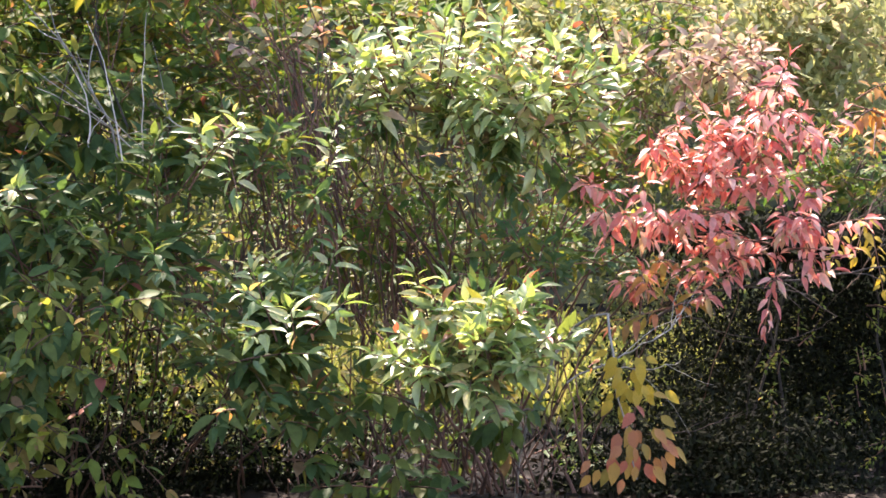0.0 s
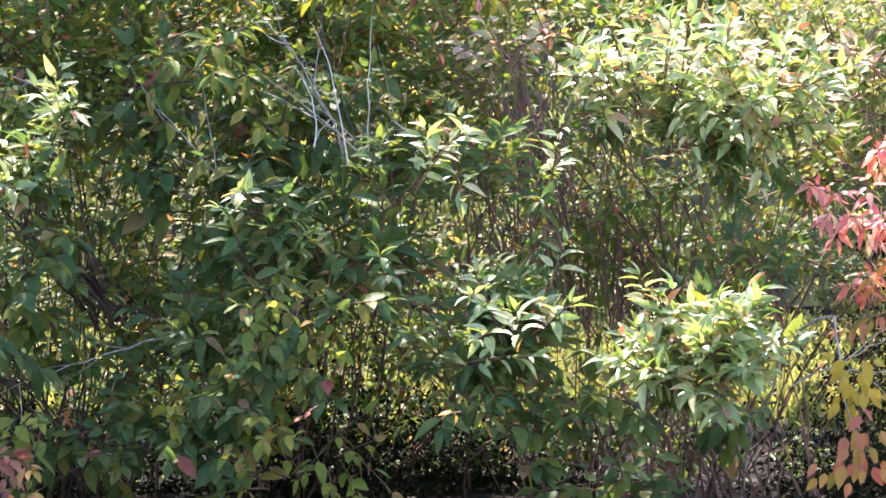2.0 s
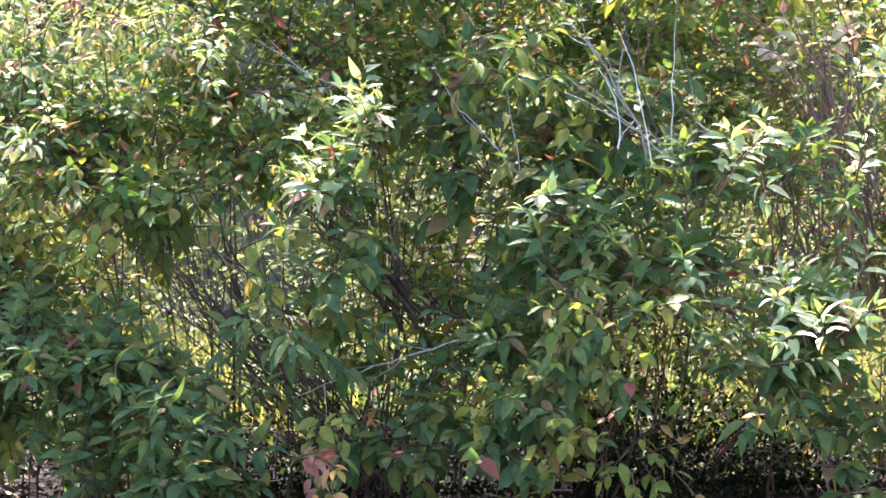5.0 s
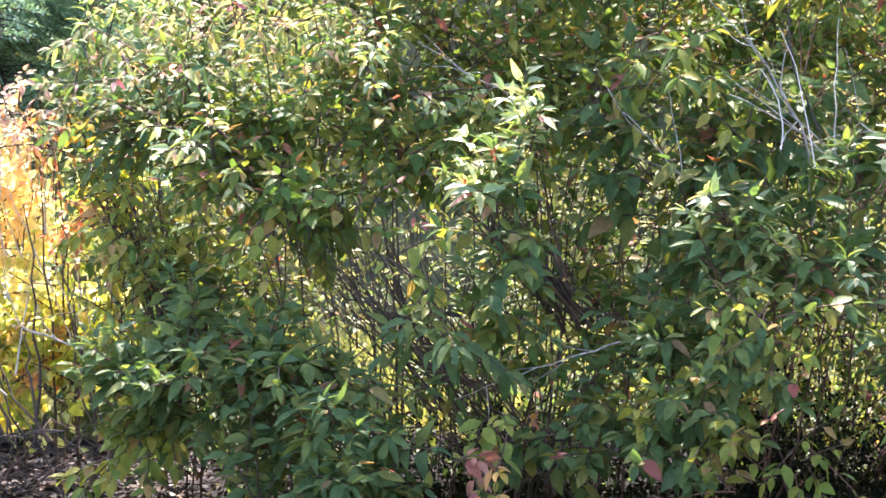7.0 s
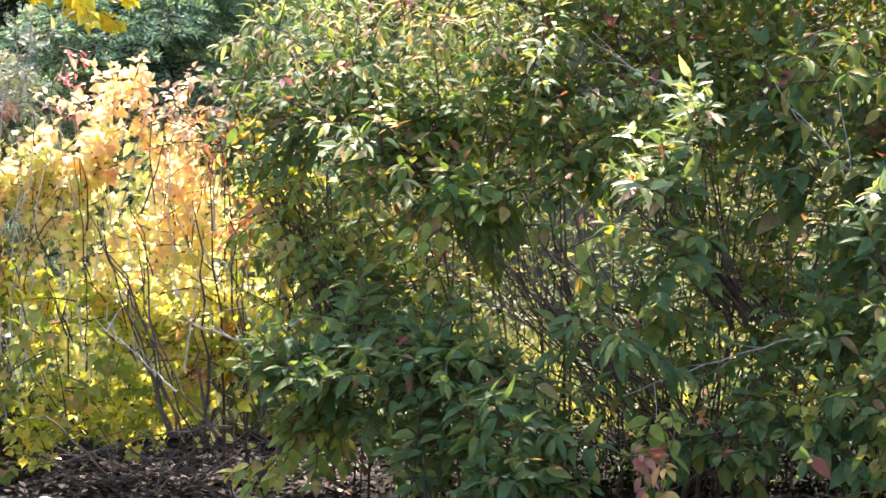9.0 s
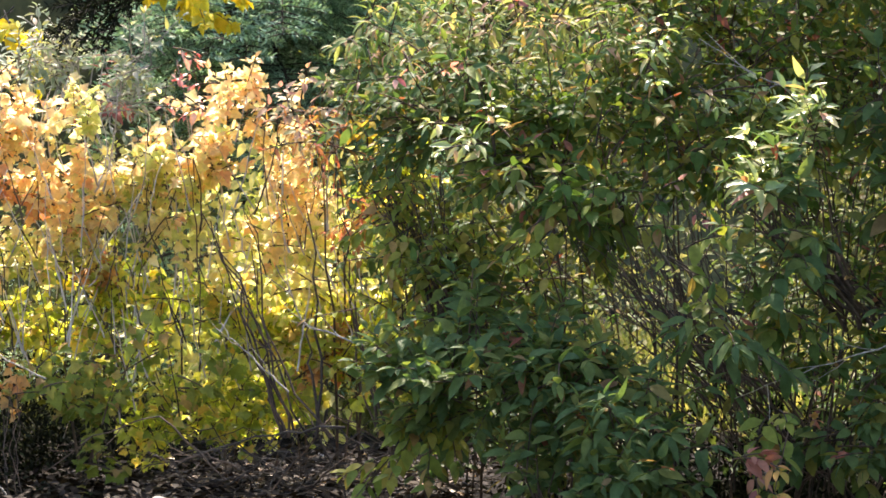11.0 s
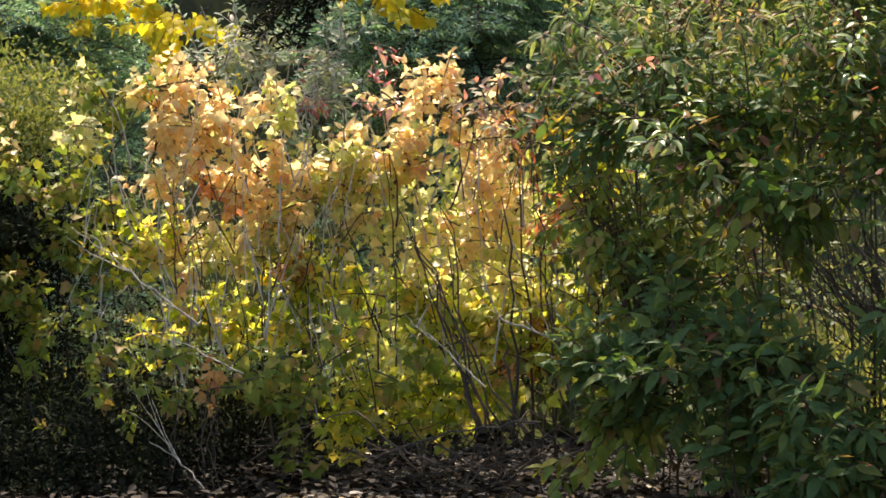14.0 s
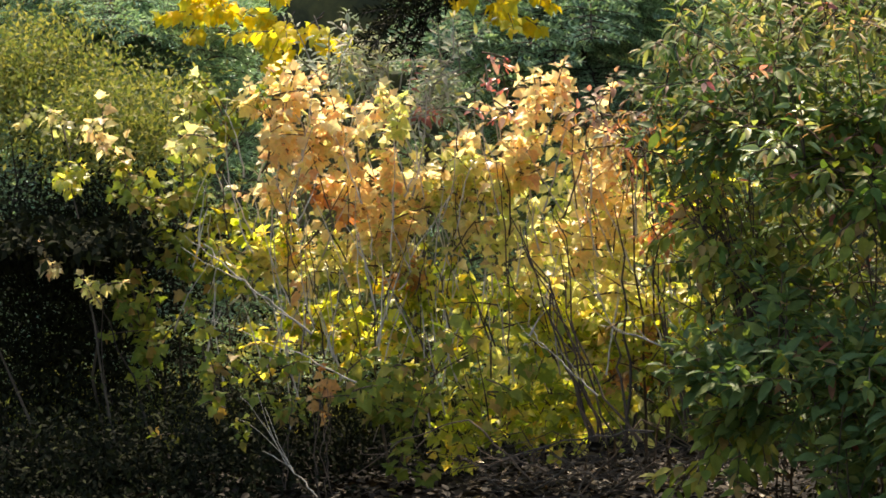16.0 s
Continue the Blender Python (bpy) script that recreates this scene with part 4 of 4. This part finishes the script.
hanging = [(trunk * (1, 1, 0) + (0, 0, 1.5 + .05 * i), spot(x, z, 12.7), "needle") for i, (x, z) in enumerate([(-1.73, 1.23), (-1.65, 1.19), (-1.59, 1.23), (-1.68, 1.15), (-1.43, 1.21), (-1.37, 1.16), (-1.47, 1.17), (-1.27, 1.22)])]
# the shaded bough takes the near-black leaf colours, its shade painted in
top = spot(-1.61, 1.48, 11.2)
hanging += [(top + (.02 * i, 0, 0), spot(x, z, 11.0), "dark") for i, (x, z) in enumerate([(-1.84, 1.21), (-1.78, 1.26), (-1.75, 1.18), (-1.68, 1.29)])]
hanging += [(trunk * (1, 1, 0) + (0, 0, 2.0), top, "dark")]
spruce(*trunk[:2], 2.6, .25, "dark green spruce with drooping feathery boughs", hanging)
second = spot(-2.57, 1.22, 14.6)
level = [(second * (1, 1, 0) + (0, 0, 1.55 + .04 * i), spot(x, z, 13.4), "needle") for i, (x, z) in enumerate([(-2.33, 1.22), (-2.27, 1.18), (-2.22, 1.22), (-2.48, 1.24), (-2.31, 1.20), (-2.55, 1.27)])]
spruce(*second[:2], 2.8, .25, "dark green spruce with drooping feathery boughs", level)


def maple():
    pl = Plant()
    base = spot(-1.72, 1.22, 13.6)
    foot = np.array((base[0], 13.6, 0))
    feet = [foot]
    m = dict(shape="lobed", size=.062, droop=1.0, rise=.25, twig=(.12, .26), clump=2, stems=.0)
    for x, z, w, h, n in ((-2.31, 1.31, 0.073, 0.036, 9), (-2.15, 1.30, 0.087, 0.029, 8), (-1.99, 1.28, 0.087, 0.026, 8), (-2.22, 1.40, 0.174, 0.036, 12), (-1.51, 1.32, 0.058, 0.009, 6), (-1.55, 1.39, 0.102, 0.029, 10)):
        pl.spray(x, z, 13.4 if x < -2 else 12.0, w, h, .15, n, "maple", feet, **m)
    pl.stem.append((bow(foot, base + (0, 0, .6), (.03, 0, 0), 8, .01), .012, .007))
    pl.finish("maple_sapling", "small maple with hanging bright yellow leaves", "tree", BARK_DARK, singles=60)


maple()


rng = np.random.default_rng(18)


# ---- hanging sprig with yellow and peach leaves beside the hollow ----
def sprig():
    pl = Plant()
    top, mid, low = spot(2.10, 0.49, 9.4), spot(2.14, 0.26, 9.3), spot(2.18, 0.06, 9.25)
    foot = np.array((top[0] - .12, 10.0, ground_height(top[0] - .12, 10.0)))
    pl.stem.append((bow(foot, top, (-.05, 0, .25), 9, .006), .004, .003))
    pl.stem.append((bow(top, low, (-.02, 0, 0), 9, .004), .003, .0015))
    for c0, kind, n, w, h, size in ((spot(2.16, 0.32, 9.3), "straw", 26, .06, .085, .046), (spot(2.17, 0.14, 9.25), "peach", 38, .095, .085, .05)):
        for _ in range(n):
            o = rng.normal(0, .5, 3)
            p = c0 + o * (w, .05, h)
            pl.add_leaf(kind, p, (o[0] * 1.1 + rng.normal(0, .3), -.3, -.9 + .5 * o[2]), (rng.normal(0, .4), -1, .6), size * rng.uniform(.7, 1.2), "broad")
    pl.finish("hanging_sprig", "trailing sprig of yellow and peach-pink leaves", "branch", BARK_GREY, singles=48, main=2)


sprig()


# ---- bare branches, standing and fallen ----
def bare_branch(name, points, y, r, label, bark=BARK_GREY, side=5, grow=.22, fan=.5):
    """A leafless branch along points (x, z on the hedge line), with side twigs."""
    pl = Plant()
    pts = np.array([spot(x, z, y + .03 * i) for i, (x, z) in enumerate(points)])
    r = r * 0.62
    s = np.linspace(0, len(pts) - 1, 4 * len(pts))
    line = np.stack([np.interp(s, np.arange(len(pts)), pts[:, k]) for k in range(3)], -1) + rng.normal(0, .003, (len(s), 3))
    pl.stem.append((line, r, r * .45))
    for _ in range(side):
        i = rng.integers(2, len(line) - 2)
        d = unit(unit(line[i + 1] - line[i - 1]) + rng.normal(0, fan, 3))
        L = grow * rng.uniform(.4, 1.1)
        tw = bow(line[i], line[i] + d * L, rng.normal(0, .1, 3) * L, 6, .002)
        pl.twig.append((tw, r * .5, r * .22))
    foot = new(name)
    foot.location = line[0]
    inv = Matrix.Translation(-Vector(foot.location))
    main = part("stem", tubes(pl.stem, 6), bark, foot)
    main.matrix_parent_inverse = inv
    for tw in pl.twig:
        part("twig", tubes([tw], 4), bark, main)
    return tagged(foot, label, "branch", "bare branches")


GREY = "leafless grey branch standing among the dogwood leaves"
bare_branch("bare_branch", [(0.82, 0.73), (0.80, 0.97), (0.70, 1.15), (0.54, 1.34)], 9.55, .0055, GREY, side=8)
bare_branch("bare_branch", [(0.84, 0.97), (0.76, 1.16), (0.76, 1.34)], 9.6, .005, "thin dark leafless branch among the dogwood leaves", BARK_DARK, side=3)
bare_branch("bare_branch", [(0.68, 0.83), (0.60, 0.83), (0.48, 0.87), (0.33, 1.03)], 9.5, .0045, GREY, side=5)
bare_branch("bare_branch", [(0.99, 0.97), (0.93, 1.00), (0.92, 0.83)], 9.5, .0035, GREY, side=3)
bare_branch("bare_branch", [(0.07, 1.06), (-0.05, 1.12), (-0.19, 1.21)], 9.75, .004, GREY, side=3)
bare_branch("bare_branch", [(0.33, 0.44), (0.13, 0.38), (-0.10, 0.29)], 9.45, .004, GREY, side=4)
bare_branch("bare_branch", [(1.33, 1.12), (1.15, 1.22), (1.08, 1.34)], 9.9, .006, "reddish leafless stem rising from the dogwood", BARK, side=5)
bare_branch("bare_branch", [(1.99, 0.31), (2.14, 0.38), (2.27, 0.45), (2.31, 0.52)], 9.35, .004, GREY, side=4)
bare_branch("bare_branch", [(2.08, 0.35), (2.20, 0.34), (2.30, 0.36)], 9.35, .0035, GREY, side=2)
bare_branch("bare_branch", [(2.31, 0.49), (2.43, 0.43), (2.60, 0.42), (2.72, 0.48)], 9.6, .003, "thin brown leafless twig over the dark hollow", BARK_BROWN, side=4)
bare_branch("bare_branch", [(2.17, 0.45), (2.37, 0.55), (2.60, 0.58), (2.86, 0.61)], 9.9, .008, "dark leafless bough under the red leaves", BARK_DARK, side=8)
bare_branch("bare_branch", [(2.21, 0.17), (2.34, 0.18), (2.46, 0.23)], 9.7, .003, "thin brown leafless twig over the dark hollow", BARK_BROWN, side=3)
for x0, z0, x1, z1 in ((2.72, 0.61, 2.86, 0.83), (2.75, 0.55, 2.88, 0.70), (2.66, 0.68, 2.86, 0.76), (2.44, 1.22, 2.21, 1.08), (2.06, 1.16, 2.37, 1.28)):
    bare_branch("bare_branch", [(x0, z0), ((x0 + x1) / 2, (z0 + z1) / 2 + .02), (x1, z1)], 10.1, .003, "thin brown leafless twigs beside the red dogwood", BARK_BROWN, side=7, grow=.3)
bare_branch("bare_branch", [(-2.01, 0.46), (-2.11, 0.53), (-2.21, 0.61), (-2.30, 0.69)], 9.7, .0055, "pale grey leafless branch crossing the yellow currant", BARK_GREY, side=3)
bare_branch("bare_branch", [(-1.90, 0.33), (-2.03, 0.40), (-2.15, 0.44)], 9.75, .0038, "pale grey leafless branch crossing the yellow currant", BARK_GREY, side=2)
bare_branch("bare_branch", [(-1.26, 0.30), (-1.32, 0.36), (-1.40, 0.43), (-1.44, 0.49)], 9.8, .0042, "pale grey leafless branch crossing the yellow currant", BARK_GREY, side=3)
bare_branch("bare_branch", [(-1.01, 0.41), (-1.21, 0.47), (-1.29, 0.63)], 10.0, .005, "grey leafless branch at the edge of the currant", side=4)
bare_branch("bare_branch", [(-1.10, 0.21), (-1.32, 0.19), (-1.54, 0.12)], 10.0, .006, "long fallen branch propped above the litter", BARK_DARK, side=4)
for i in range(30):
    x0 = rng.uniform(-1.45, -0.95)
    x1 = x0 + rng.choice((-1, 1)) * rng.uniform(.2, .5)
    top = rng.uniform(.04, .24)
    bare_branch("fallen_branch", [(x0, rng.uniform(.02, .1)), (x0 * .65 + x1 * .35, top), (x0 * .3 + x1 * .7, top * rng.uniform(.5, 1.1)), (x1, rng.uniform(.02, .14))],
                9.95 + rng.uniform(0, .7), rng.uniform(.0025, .005), "dead brown branch lying over the litter", BARK_DARK if i % 3 else BARK_BROWN, side=3, grow=.16, fan=.6)
for i in range(6):
    x0 = -2.03 + rng.normal(0, .05)
    bare_branch("dry_stalk", [(x0, .02), (x0 + rng.normal(0, .015), .15), (x0 + rng.normal(0, .03), .26 + rng.uniform(0, .08))], 10.0 + rng.normal(0, .03), .003,
                "dry straw-coloured stalk standing by the currant", BARK_BROWN, side=2, grow=.12, fan=.2)
bare_branch("fallen_branch", [(-1.99, 0.03), (-2.06, 0.10), (-2.14, 0.15)], 9.9, .004, "pale dead branch leaning up from the soil", side=4)
